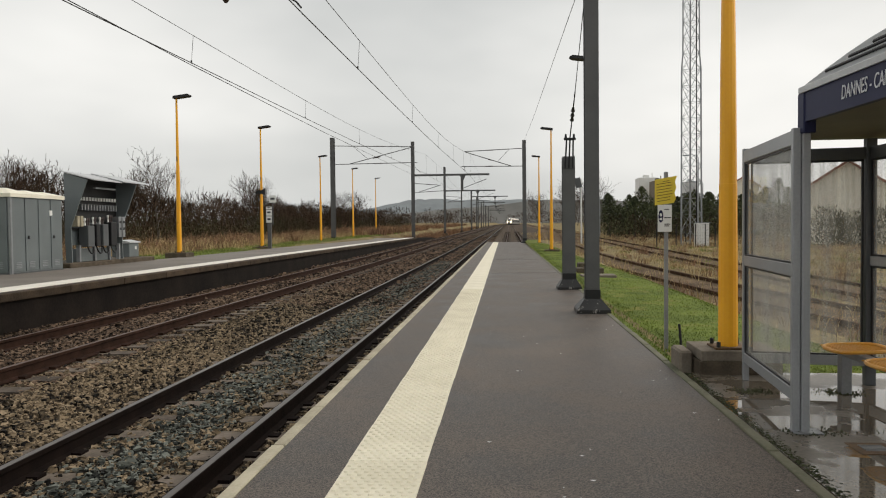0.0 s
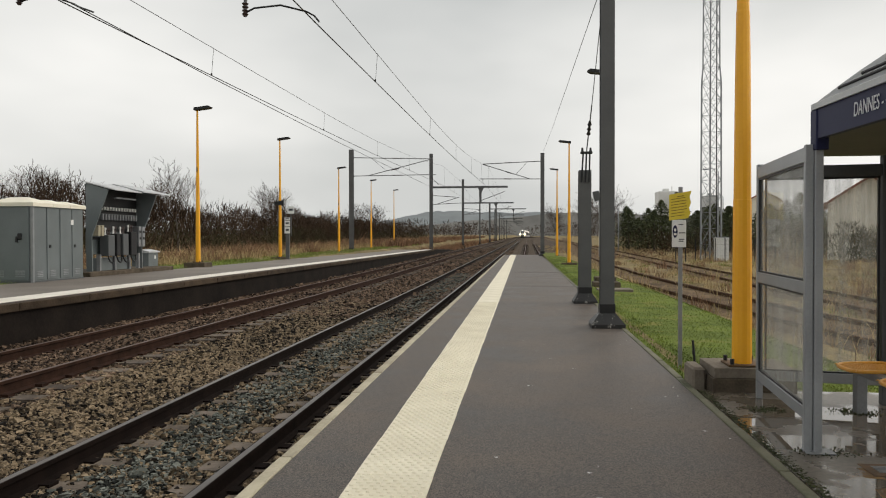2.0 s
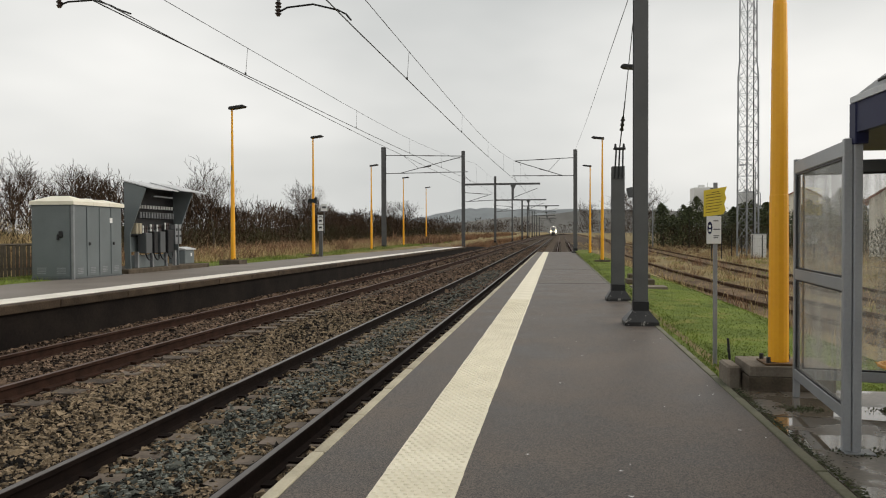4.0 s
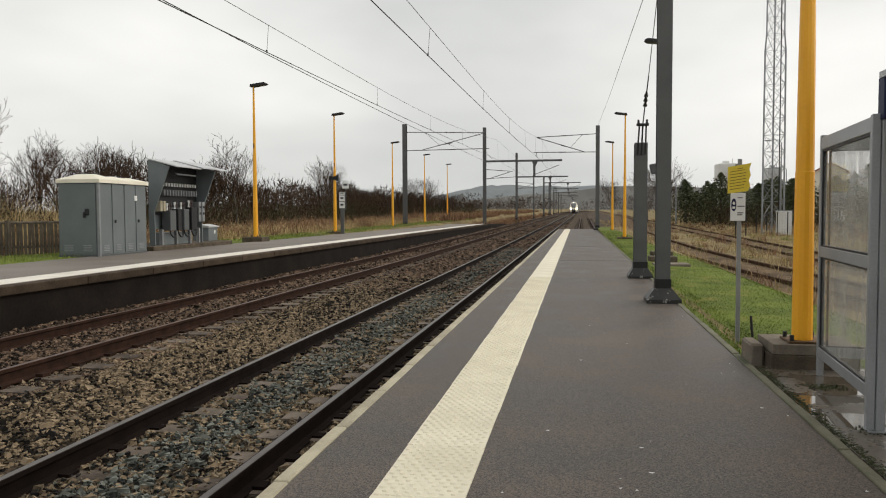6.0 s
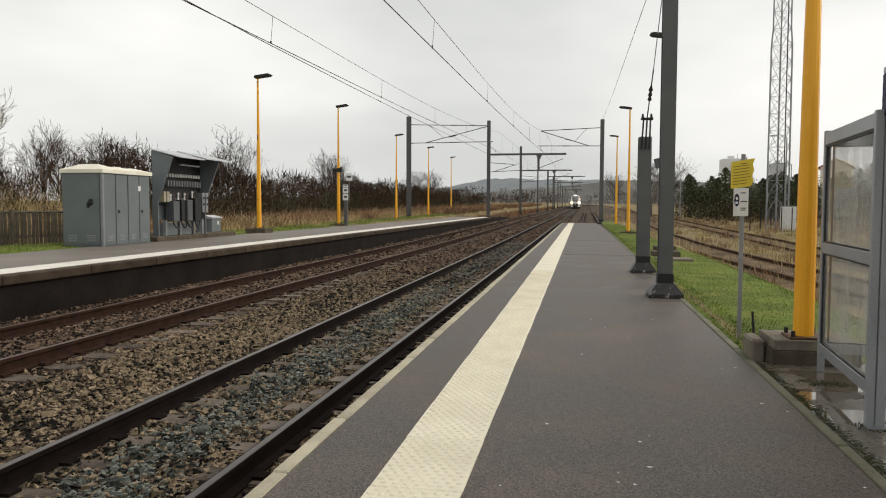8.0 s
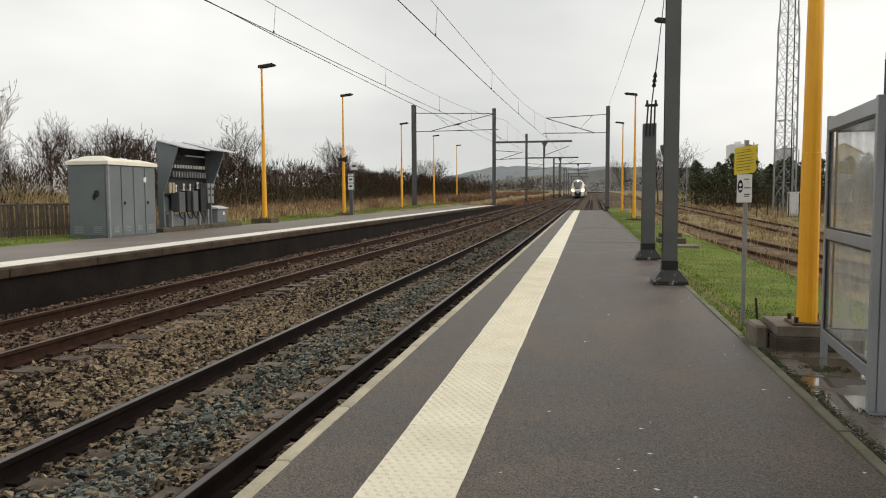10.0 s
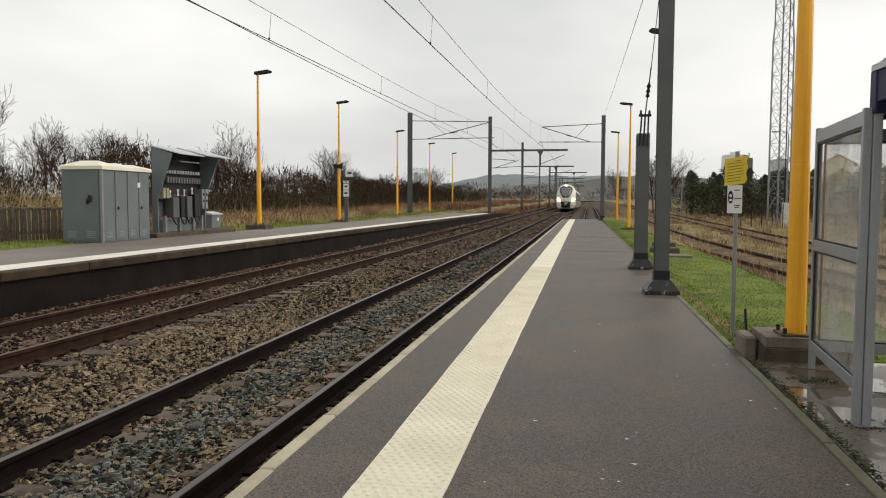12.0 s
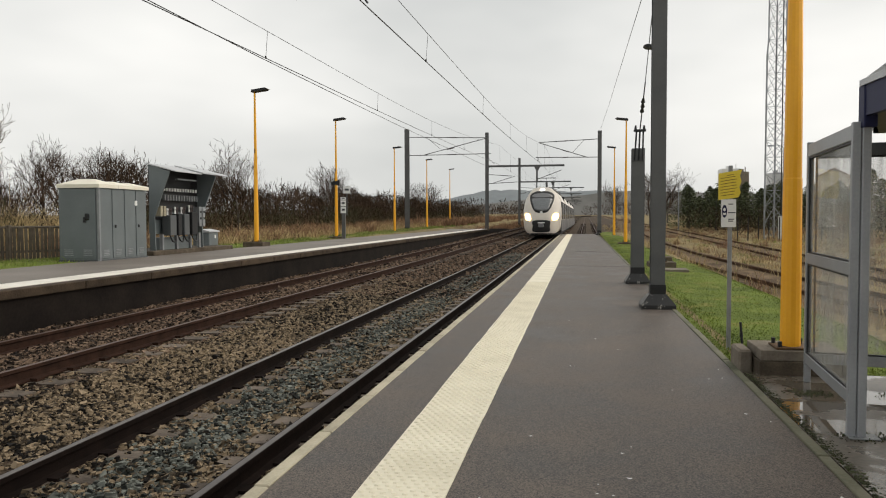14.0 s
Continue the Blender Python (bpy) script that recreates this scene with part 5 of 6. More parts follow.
# signs by the second lamp of the opposite platform
root = thing("platform_sign", (-11.75, 37.4, FAR_Z), "slim grey post with small white signs", "sign")
bm = bmesh.new()
bm_box(bm, -0.09, 0.09, -0.05, 0.05, 0, 1.3)
part("post", bm, M_GREY_MAST, root)
for z0, z1, x0, x1 in ((1.3, 1.62, -0.14, 0.14), (1.65, 1.95, -0.14, 0.14), (1.98, 2.1, -0.14, 0.14), (2.3, 2.65, 0.02, 0.36)):
    bm = bmesh.new()
    bm_box(bm, x0, x1, -0.07, -0.05, z0, z1)
    pl = part("plate", bm, M_WHITE, root, "white sign plate")
    bm = bmesh.new()
    bm_box(bm, x0 + 0.06, x1 - 0.06, -0.074, -0.07, (z0 * 0.6 + z1 * 0.4), (z0 * 0.3 + z1 * 0.7))
    part("text_line", bm, M_TEXT, pl)
bm = bmesh.new()
bm_box(bm, 0.16, 0.2, -0.04, 0.0, 1.2, 2.3)
part("post", bm, M_GREY_MAST, root)
bm = bmesh.new()
bm_prism(bm, [(-12.42, 3.08), (-12.42, 3.24), (-12.16, 3.27), (-11.96, 3.34), (-11.96, 3.02), (-12.16, 3.08)], "y", 37.38, 37.55)
single("loudspeaker", bm, M_DARK, "dark loudspeaker clamped to a yellow lamp post", "loudspeaker")

# wooden fence left of the cabinets
fence = thing("wooden_fence", (0, 0, 0), "weathered grey-brown close-boarded wooden fence", "fence")
p, q = Vector((-14.0, 19.2, 0.30)), Vector((-16.4, 15.6, 0.30))
bm = bmesh.new()
bm_box(bm, -0.036, 0.036, -0.01, 0.01, 0, 0.86, 0.004)
me = mesh_of("board", bm, M_FENCE)
n = int((q - p).length / 0.095)
rng = random.Random(4)
ang = math.degrees(math.atan2(q.y - p.y, q.x - p.x))
for i in range(n):
    c = p.lerp(q, i / n)
    ob = new("board", me)
    ob.parent = fence
    ob.matrix_basis = pose(c.x, c.y, c.z + rng.uniform(-0.03, 0.02), 0, rng.uniform(-1.5, 1.5), ang)
for i in range(4):
    c = p.lerp(q, i / 3)
    bm = bmesh.new()
    bm_box(bm, c.x - 0.06, c.x + 0.06, c.y + 0.02, c.y + 0.14, c.z - 0.1, c.z + 0.93, 0.01)
    part("post", bm, M_FENCE, fence)
for z in (0.22, 0.87):
    bm = bmesh.new()
    bm_path(bm, [(p.x, p.y + 0.06, p.z + z), (q.x, q.y + 0.06, q.z + z)], 0.035, 4)
    part("rail", bm, M_FENCE, fence)


# ---- lattice radio mast and its compound ----
def lattice():
    root = thing("radio_mast", (14.35, 60.0, -0.35), "grey three-sided steel lattice radio mast", "mast")
    def corners(z):
        r = float(np.interp(z, (0, 14.5, 14.52, 30), (0.86, 0.80, 0.70, 0.62)))
        return [Vector((r * math.cos(a), r * math.sin(a), z)) for a in (radians(200), radians(320), radians(80))]
    zs = np.linspace(0, 27, 23)
    for k in range(3):
        bm = bmesh.new()
        bm_pipe(bm, [corners(a)[k] for a in zs], [0.065 if a < 14.5 else 0.055 for a in zs], 6)
        part("leg", bm, M_GALV, root, "grey tubular mast leg")
    for k in range(3):
        j = (k + 1) % 3
        bm = bmesh.new()
        for i, (a, b) in enumerate(zip(zs, zs[1:])):
            ca, cb = corners(a), corners(b)
            bm_tube(bm, ca[k], cb[j], 0.022, None, 4)
            bm_tube(bm, ca[j], cb[k], 0.022, None, 4)
            bm_tube(bm, ca[k], ca[j], 0.018, None, 4)
        ob = part("bracing", bm, M_GALV, root, "crossed steel bracing")
        ob["kind"] = "stuff"
    bm = bmesh.new()
    bm_path(bm, [(0.3, -0.5, 0.5), (0.3, -0.45, 27)], 0.04, 5)
    part("cable_run", bm, M_DARK, root)


lattice()
root = thing("equipment_cabinet", (14.8, 58.6, -0.35), "pale grey equipment cabinet at the mast foot", "cabinet")
bm = bmesh.new()
bm_box(bm, -0.45, 0.45, -0.4, 0.4, -0.1, 1.75, 0.02)
part("body", bm, M_WHITE, root)
bm = bmesh.new()
bm_box(bm, -0.4, 0.4, -0.42, -0.4, 0.1, 1.65, 0.01)
part("door", bm, M_WHITE, root)
bm = bmesh.new()
bm_box(bm, -0.5, 0.5, -0.45, 0.45, 1.75, 1.8, 0.01)
part("lid", bm, M_GALV, root)
yard = thing("mesh_fence", (0, 0, 0), "dark green wire-mesh fence round the radio mast", "fence")
for i in range(13):
    x = 11.2 + i * 0.7
    bm = bmesh.new()
    bm_tube(bm, (x, 57.2, -0.6), (x, 57.2, 1.35), 0.035, None, 6)
    part("post", bm, M_DARK, yard)
bm = bmesh.new()
for z in np.arange(-0.3, 1.31, 0.2):
    bm_tube(bm, (11.2, 57.2, z), (19.6, 57.2, z), 0.004, None, 4)
for x in np.arange(11.2, 19.6, 0.15):
    bm_tube(bm, (x, 57.2, -0.4), (x, 57.2, 1.3), 0.0025, None, 4)
ob = part("wire_mesh", bm, M_TWIG_GREEN, yard, "dark green wire mesh")
ob["kind"] = "stuff"

# concrete pads in the lawn
bm = bmesh.new()
bm_box(bm, 2.30, 2.95, 24.6, 25.2, -0.1, 0.15, 0.02)
single("concrete_block", bm, M_CONC_DARK, "low mossy concrete block in the grass", "block")
bm = bmesh.new()
bm_box(bm, 2.0, 2.9, 20.6, 21.3, -0.1, 0.03, 0.01)
single("concrete_cover", bm, M_CONCRETE, "pale concrete cover plate in the lawn", "cover")


# ---- houses and far buildings ----
def house(at, w, d, eave, top, rz, label, windows=True):
    root = thing("house", at, label, "house", rz=rz)
    bm = bmesh.new()
    bm_prism(bm, [(-w / 2, -1), (w / 2, -1), (w / 2, eave), (0, top), (-w / 2, eave)], "y", 0, d)
    part("wall", bm, M_HOUSE, root, "cream rendered walls")
    for s in (-1, 1):
        bm = bmesh.new()
        k = (top - eave) / (w / 2)
        bm_prism(bm, [(0, top), (0, top + 0.2), (s * (w / 2 + 0.4), eave - 0.4 * k + 0.2), (s * (w / 2 + 0.4), eave - 0.4 * k)], "y", -0.3, d + 0.3)
        part("roof", bm, M_TILE, root, "red tiled roof slope")
    if windows:
        for x in (-w * 0.28, w * 0.28):
            bm = bmesh.new()
            bm_box(bm, x - 0.5, x + 0.5, -0.06, 0.02, 1.0, 2.2)
            wi = part("window", bm, M_SCREEN, root, "dark window")
            bm = bmesh.new()
            bm_box(bm, x - 0.6, x + 0.6, -0.1, 0.0, 0.9, 0.98)
            part("sill", bm, M_WHITE, wi)
    return root


house((26.2, 60.5, -0.4), 5.8, 8, 4.4, 6.35, -22, "small cream rendered house with red tiled roof", False)
house((39.83, 130.0, -0.4), 4.4, 9, 8.15, 9.37, -20, "cream house with red tiled roof behind trees")
# The white and light grey blocks carry distance haze in their pale colour.
for x, y, w, h, m in ((37.4, 200, 4.6, 13.5, M_WHITE), (38.6, 192, 2.6, 12.2, M_CONCRETE), (49.6, 205, 3.0, 12.6, M_ROOF)):
    bm = bmesh.new()
    bm_box(bm, x - w / 2, x + w / 2, y, y + 6, -1, h, 0.05)
    bm_box(bm, x - w * 0.2, x + w * 0.1, y + 1, y + 3, h, h + 0.7, 0.03)
    bm_tube(bm, (x + w * 0.3, y + 2, h), (x + w * 0.3, y + 2, h + 1.3), 0.12, None, 6)
    ob = single("silo_building", bm, m, "pale industrial building above the far trees", "building", "works buildings")
for x, y, hgt in ((11.4, 92, 5.0), (17.4, 70, 7.6), (12.6, 160, 7), (24.5, 96, 6.5)):
    root = thing("street_lamp", (x, y, ground_height(x, y)), "slim grey street lamp beyond the sidings", "street lamp", "street lamps")
    bm = bmesh.new()
    bm_tube(bm, (0, 0, -0.2), (0, 0, hgt), 0.09, 0.05, 8)
    part("pole", bm, M_GALV, root)
    bm = bmesh.new()
    bm_path(bm, [(0, 0, hgt), (-0.5, 0, hgt + 0.25), (-0.9, 0, hgt + 0.2)], 0.03, 6)
    part("arm", bm, M_GALV, root)
    bm = bmesh.new()
    bm_box(bm, -1.35, -0.9, -0.1, 0.1, hgt + 0.12, hgt + 0.24, 0.03)
    part("lantern", bm, M_GALV, root)


# ---- train ----
def nose_y(x, z):
    """How far back the front of the train lies at that width and height over the rail."""
    back = 2.1 * max(0.0, (z - 1.25) / 2.75) ** 1.75 + 0.25 * max(0.0, (0.9 - z) / 0.9) ** 2
    return back + 1.0 * (abs(x) / 1.42) ** 3.2


def body_ring(k, grow=0.0):
    pts = []
    for i in range(k):
        a = 2 * math.pi * i / k
        c, s = math.cos(a), math.sin(a)
        x = (1.42 + grow) * math.copysign(abs(c) ** 0.42, c)
        z = 2.12 + (1.84 + grow) * math.copysign(abs(s) ** 0.55, s)
        if z > 2.3:
            x *= 1 - 0.36 * ((z - 2.3) / 1.66) ** 1.5
        pts.append((x, z))
    return pts


def build_train():
    root = thing("passenger_train", (0, 0, 0), "white regional train with black windscreen and lit headlights", "train")
    K = 56
    ring = body_ring(K)
    bm = bmesh.new()
    rings = []
    for r in (0.001, 0.2, 0.4, 0.6, 0.75, 0.87, 0.95, 1.0):
        rings.append([bm.verts.new((x * r, nose_y(x * r, 2.12 + (z - 2.12) * r), 2.12 + (z - 2.12) * r)) for x, z in ring])
    rings.append([bm.verts.new((x, max(3.6, nose_y(x, z) + 0.3), z)) for x, z in ring])
    for a, b in zip(rings, rings[1:]):
        for i in range(K):
            bm.faces.new((a[i], a[(i + 1) % K], b[(i + 1) % K], b[i]))
    part("cab", bm, M_TRAIN_W, root, "rounded white cab front", smooth=True)

    def shell(outline, grow, inner=6):
        """A patch that lies just over the nose, from an outline of (x, z)."""
        cx = sum(p[0] for p in outline) / len(outline)
        cz = sum(p[1] for p in outline) / len(outline)
        bm = bmesh.new()
        rs = []
        for r in np.linspace(0.001, 1.0, inner):
            rs.append([bm.verts.new((cx + (x - cx) * r, nose_y(cx + (x - cx) * r, cz + (z - cz) * r) - grow, cz + (z - cz) * r)) for x, z in outline])
        k = len(outline)
        for a, b in zip(rs, rs[1:]):
            for i in range(k):
                bm.faces.new((a[i], a[(i + 1) % k], b[(i + 1) % k], b[i]))
        edge = [bm.verts.new((x, nose_y(x, z) + 0.02, z)) for x, z in outline]
        for i in range(k):
            bm.faces.new((rs[-1][i], rs[-1][(i + 1) % k], edge[(i + 1) % k], edge[i]))
        return bm

    def rounded(pts, per=6):
        """A smooth closed outline through corner points."""
        out = []
        k = len(pts)
        for i in range(k):
            p0, p1, p2, p3 = (Vector(pts[(i + j - 1) % k]) for j in range(4))
            for s in range(per):
                t = s / per
                v = 0.5 * ((2 * p1) + (p2 - p0) * t + (2 * p0 - 5 * p1 + 4 * p2 - p3) * t * t + (3 * p1 - p0 - 3 * p2 + p3) * t ** 3)
                out.append((v.x, v.y))
        return out

    surround = rounded([(-0.36, 1.98), (0.36, 1.98), (0.70, 2.35), (0.92, 3.0), (0.88, 3.40), (0.42, 3.64), (-0.42, 3.64), (-0.88, 3.40), (-0.92, 3.0), (-0.70, 2.35)])
    part("windscreen_surround", shell(surround, 0.012), M_TRAIN_D, root, "black shield-shaped windscreen surround", smooth=True)
    screen = rounded([(-0.42, 2.16), (0.42, 2.16), (0.64, 2.55), (0.78, 3.02), (0.40, 3.07), (-0.40, 3.07), (-0.78, 3.02), (-0.64, 2.55)])
    part("windscreen", shell(screen, 0.028), M_TRAIN_GLASS, root, "glossy windscreen with sky reflection in its grey", smooth=True)
    top = rounded([(-0.70, 3.16), (0.70, 3.16), (0.62, 3.40), (0.0, 3.48), (-0.62, 3.40)], 5)
    part("destination_panel", shell(top, 0.026), M_TRAIN_G, root, "dark grey destination panel", smooth=True)
    recess = rounded([(-0.58, 0.52), (0.58, 0.52), (0.64, 0.95), (0.60, 1.36), (-0.60, 1.36), (-0.64, 0.95)], 5)
    part("coupler_recess", shell(recess, 0.012), M_TRAIN_D, root, "dark coupler recess", smooth=True)
    skirt = rounded([(-0.95, 0.30), (0.95, 0.30), (1.05, 0.40), (-1.05, 0.40)], 5)
    part("lower_skirt", shell(skirt, 0.01), M_TRAIN_D, root, "dark lower skirt", smooth=True)
    bm = bmesh.new()
    bm_tube(bm, (0, -0.35, 1.02), (0, 0.2, 1.02), 0.14, 0.16, 10)
    bm_box(bm, -0.2, 0.2, -0.38, -0.2, 0.86, 1.14, 0.03)
    part("coupler", bm, M_TRAIN_G, root, "grey automatic coupler")
    bm = bmesh.new()
    bm_box(bm, -0.26, 0.26, -0.06, 0.02, 1.16, 1.24, 0.01)
    part("number_plate", bm, M_WHITE, root, "small white plate above the coupler")
    for s in (-1, 1):
        out = rounded([(s * 0.88, 1.48), (s * 1.17, 1.50), (s * 1.22, 1.80), (s * 0.95, 1.78)], 5)
        # outline of the glowing halo, sized to the headlight's glare
        rim = rounded([(s * 0.79, 1.38), (s * 1.21, 1.42), (s * 1.29, 1.90), (s * 0.89, 1.88)], 5)
        part("headlight_glare", shell(rim, 0.02), M_LAMP_GLARE, root, "glowing warm ring for the headlight's glare", smooth=True)
        part("headlight", shell(out, 0.035), M_HEADLIGHT, root, "bright warm headlight", smooth=True)
    out = rounded([(-0.13, 3.70), (0.13, 3.70), (0.13, 3.84), (-0.13, 3.84)], 4)
    part("top_lamp", shell(out, 0.05), M_TOPLIGHT, root, "bright white top lamp", smooth=True)
    bm = bmesh.new()
    bm_tube(bm, (0, nose_y(0, 2.0) - 0.05, 2.0), (0, nose_y(0, 2.0) + 0.05, 2.0), 0.1, 0.1, 14)
    part("emblem", bm, M_WHITE, root, "small round white emblem")
    # cars
    y0 = 3.62
    for car, length in enumerate((14.5, 17.0, 17.0, 18.0)):
        bm = bmesh.new()
        ra = [bm.verts.new((x, y0, z)) for x, z in ring]
        rb = [bm.verts.new((x, y0 + length - 0.5, z)) for x, z in ring]
        for i in range(K):
            bm.faces.new((ra[i], ra[(i + 1) % K], rb[(i + 1) % K], rb[i]))
        bm.faces.new(ra)
        bm.faces.new(list(reversed(rb)))
        bmesh.ops.dissolve_degenerate(bm, dist=1e-4, edges=bm.edges[:])
        cpart = part("car_body", bm, M_TRAIN_W, root, "white car body", smooth=True)
        for s in (-1, 1):
            xo = s * 1.424
            bm = bmesh.new()
            bm_box(bm, min(xo, xo - s * 0.06), max(xo, xo - s * 0.06), y0 + 0.2, y0 + length - 0.7, 1.45, 2.85)
            part("window_band", bm, M_SCREEN, cpart, "dark window band")
            bm = bmesh.new()
            bm_box(bm, min(xo, xo - s * 0.05), max(xo, xo - s * 0.05), y0 + 0.05, y0 + length - 0.55, 0.45, 1.40)
            part("lower_band", bm, M_TRAIN_G, cpart, "grey lower band")
            for f in (0.25, 0.72):
                bm = bmesh.new()
                bm_box(bm, min(xo, xo + s * 0.008), max(xo, xo + s * 0.008), y0 + length * f, y0 + length * f + 1.4, 0.6, 2.75)
                part("door", bm, M_TRAIN_G, cpart, "grey sliding doors")
        bm = bmesh.new()
        bm_box(bm, -0.8, 0.8, y0 + 2, y0 + length - 3, 3.80, 3.99, 0.08)
        part("roof_unit", bm, M_TRAIN_G, root, "grey roof equipment")
        bm = bmesh.new()
        bm_box(bm, -1.15, 1.15, y0, y0 + length, 0.14, 0.5)
        for wy in (1.4, 3.4, length - 3.4, length - 1.4):
            for s in (-0.75, 0.75):
                bm_tube(bm, (s - 0.07, y0 + wy, 0.43), (s + 0.07, y0 + wy, 0.43), 0.43, 0.43, 14)
        part("underframe", bm, M_TRAIN_D, root, "black underframe and wheels")
        y0 += length
        bm = bmesh.new()
        bm_box(bm, -1.2, 1.2, y0 - 0.52, y0 + 0.02, 0.7, 3.6)
        part("gangway", bm, M_TRAIN_D, root, "black gangway bellows")
    # raised pantograph
    bm = bmesh.new()
    bm_path(bm, [(0, 8.0, 4.1), (0, 6.6, 4.45), (0, 7.6, 4.95)], 0.04, 6)
    bm_tube(bm, (-0.8, 7.6, 4.97), (0.8, 7.6, 4.97), 0.03, None, 6)
    part("pantograph", bm, M_DARK, root, "raised dark pantograph")
    return root


train = build_train()


# ---- ballast stones ----
def stones(name, material, n, xs, ys, size, seed, lift=0.0, label="loose angular ballast stones", band=None):
    rng = np.random.default_rng(seed)
    x = rng.uniform(xs[0], xs[1], n)
    y = ys[0] + (ys[1] - ys[0]) * rng.random(n) ** (1.35 if ys[0] > 0 else 1.0)
    keep = np.ones(n, bool)
    for axis in (NEAR_AXIS, FAR_AXIS):
        for s in (-0.7525, 0.7525):
            keep &= np.abs(x - axis - s) > 0.10
    # the ends of the near track's sleepers stay bare
    ph = np.abs(((y - 1.2 + 0.3) % 0.6) - 0.3)
    off = np.abs(x - NEAR_AXIS)
    on = (ph < 0.12) & (off > 0.30) & (off < 1.18)
    keep &= ~(on & (rng.random(n) < 0.93))
    if band:
        keep &= rng.random(n) < np.exp(-((x - band[0]) / band[1]) ** 2)
    x, y = x[keep], y[keep]
    n = len(x)
    z = np.interp(x, bxs, [bed_height(v) for v in bxs]) + np.array([rise(v) for v in y]) + lift
    x = x + np.array([drift(v) for v in y])
    # broken chips: a lower triangle and a smaller upper one, slightly turned
    base = np.array([(1.05, 0.0, -0.55), (-0.55, 0.95, -0.55), (-0.55, -0.95, -0.55), (0.75, 0.22, 0.5), (-0.52, 0.6, 0.55), (-0.35, -0.78, 0.45)])
    s = size * rng.lognormal(0, 0.28, n)
    v = (base[None] + rng.uniform(-0.26, 0.26, (n, 6, 3))) * (s[:, None, None] * rng.uniform(0.7, 1.4, (n, 1, 3)) * np.array([1.12, 1.0, 0.82]))
    a, b = rng.uniform(0, 2 * np.pi, n), rng.uniform(-0.6, 0.6, n)
    ca, sa, cb, sb = np.cos(a), np.sin(a), np.cos(b), np.sin(b)
    vx, vy, vz = v[..., 0].copy(), v[..., 1].copy(), v[..., 2].copy()
    vx, vz = vx * cb[:, None] - vz * sb[:, None], vx * sb[:, None] + vz * cb[:, None]
    vx, vy = vx * ca[:, None] - vy * sa[:, None], vx * sa[:, None] + vy * ca[:, None]
    v = np.stack([vx + x[:, None], vy + y[:, None], vz + (z + s * rng.uniform(0.0, 0.8, n))[:, None]], -1).reshape(-1, 3)
    q = np.array([(3, 4, 5), (0, 2, 1), (0, 1, 4), (0, 4, 3), (1, 2, 5), (1, 5, 4), (2, 0, 3), (2, 3, 5)])
    f = (q[None] + 6 * np.arange(n)[:, None, None]).reshape(-1, 3)
    return soup(name, v, f, material, label, "ballast")


stones("ballast_stones", M_STONE, 92000, (-5.75, -1.5), (2.5, 22.0), 0.0197, 11, label="pale brown angular ballast stones between the tracks")
stones("rusty_ballast_stones", M_STONE_RUST, 36000, (-8.2, -5.3), (5.0, 26.0), 0.0215, 14, label="rusty brown ballast stones of the far track")
stones("ballast_stones_beyond", M_STONE_RUST, 16000, (-8.2, -1.5), (18.0, 50.0), 0.032, 12, label="brown ballast stones further along the line")
stones("distant_ballast_stones", M_STONE_RUST, 8000, (-8.2, -1.5), (40.0, 110.0), 0.045, 15, label="brown ballast stones far along the line")
stones("ballast_stones_behind", M_STONE, 11000, (-8.2, -1.5), (-8.0, 3.2), 0.030, 16, label="brown ballast stones beside the platform")
stones("grey_ballast_stones", M_STONE_GREY, 46000, (-3.65, -2.40), (2.5, 40.0), 0.0190, 13, 0.010, "grey-green weathered ballast between the near rails", (-3.12, 0.30))


# ---- grass and weeds ----
def blades(name, material, n, sampler, height, width, lean, seed, label, category):
    """Bent two-piece blades; sampler(rng, n) gives x, y, z."""
    rng = np.random.default_rng(seed)
    x, y, z = sampler(rng, n)
    n = len(x)
    h = height * rng.lognormal(0, 0.3, n)
    a, t = rng.uniform(0, 2 * np.pi, n), rng.uniform(0, 2 * np.pi, n)
    w = width * rng.uniform(0.6, 1.3, n)
    l = lean * h * rng.uniform(0.2, 1.0, n)
    wx, wy = np.cos(a) * w / 2, np.sin(a) * w / 2
    lx, ly = np.cos(t) * l, np.sin(t) * l
    v = np.stack([np.stack([x - wx, y - wy, z], -1), np.stack([x + wx, y + wy, z], -1),
                  np.stack([x + wx * 0.7 + lx * 0.35, y + wy * 0.7 + ly * 0.35, z + h * 0.6], -1),
                  np.stack([x - wx * 0.7 + lx * 0.35, y - wy * 0.7 + ly * 0.35, z + h * 0.6], -1),
                  np.stack([x + lx, y + ly, z + h * 0.95], -1)], 1).reshape(-1, 3)
    k = 5 * np.arange(n)[:, None]
    f = np.concatenate([k + np.array([[0, 1, 2]]), k + np.array([[0, 2, 3]]), k + np.array([[3, 2, 4]])], 0)
    return soup(name, v, f, material, label, category)


GH = np.vectorize(ground_height)


def lawn_at(rng, n):
    y = 7.6 + 45 * rng.random(n) ** 2.0
    wide = np.interp(y, (7.5, 14, 26, 40, 63), (4.9, 4.5, 3.5, 3.1, 2.7))
    x = 1.6 + (wide - 1.6) * rng.random(n)
    keep = ~((np.abs(x - 2.05) < 0.42) & (np.abs(y - 7.65) < 0.42))
    x, y = x[keep], y[keep]
    return x, y, GH(x, y) + 0.02


blades("lawn_grass", M_BLADE, 66000, lawn_at, 0.024, 0.012, 1.2, 21, "short bright green grass blades", "grass")


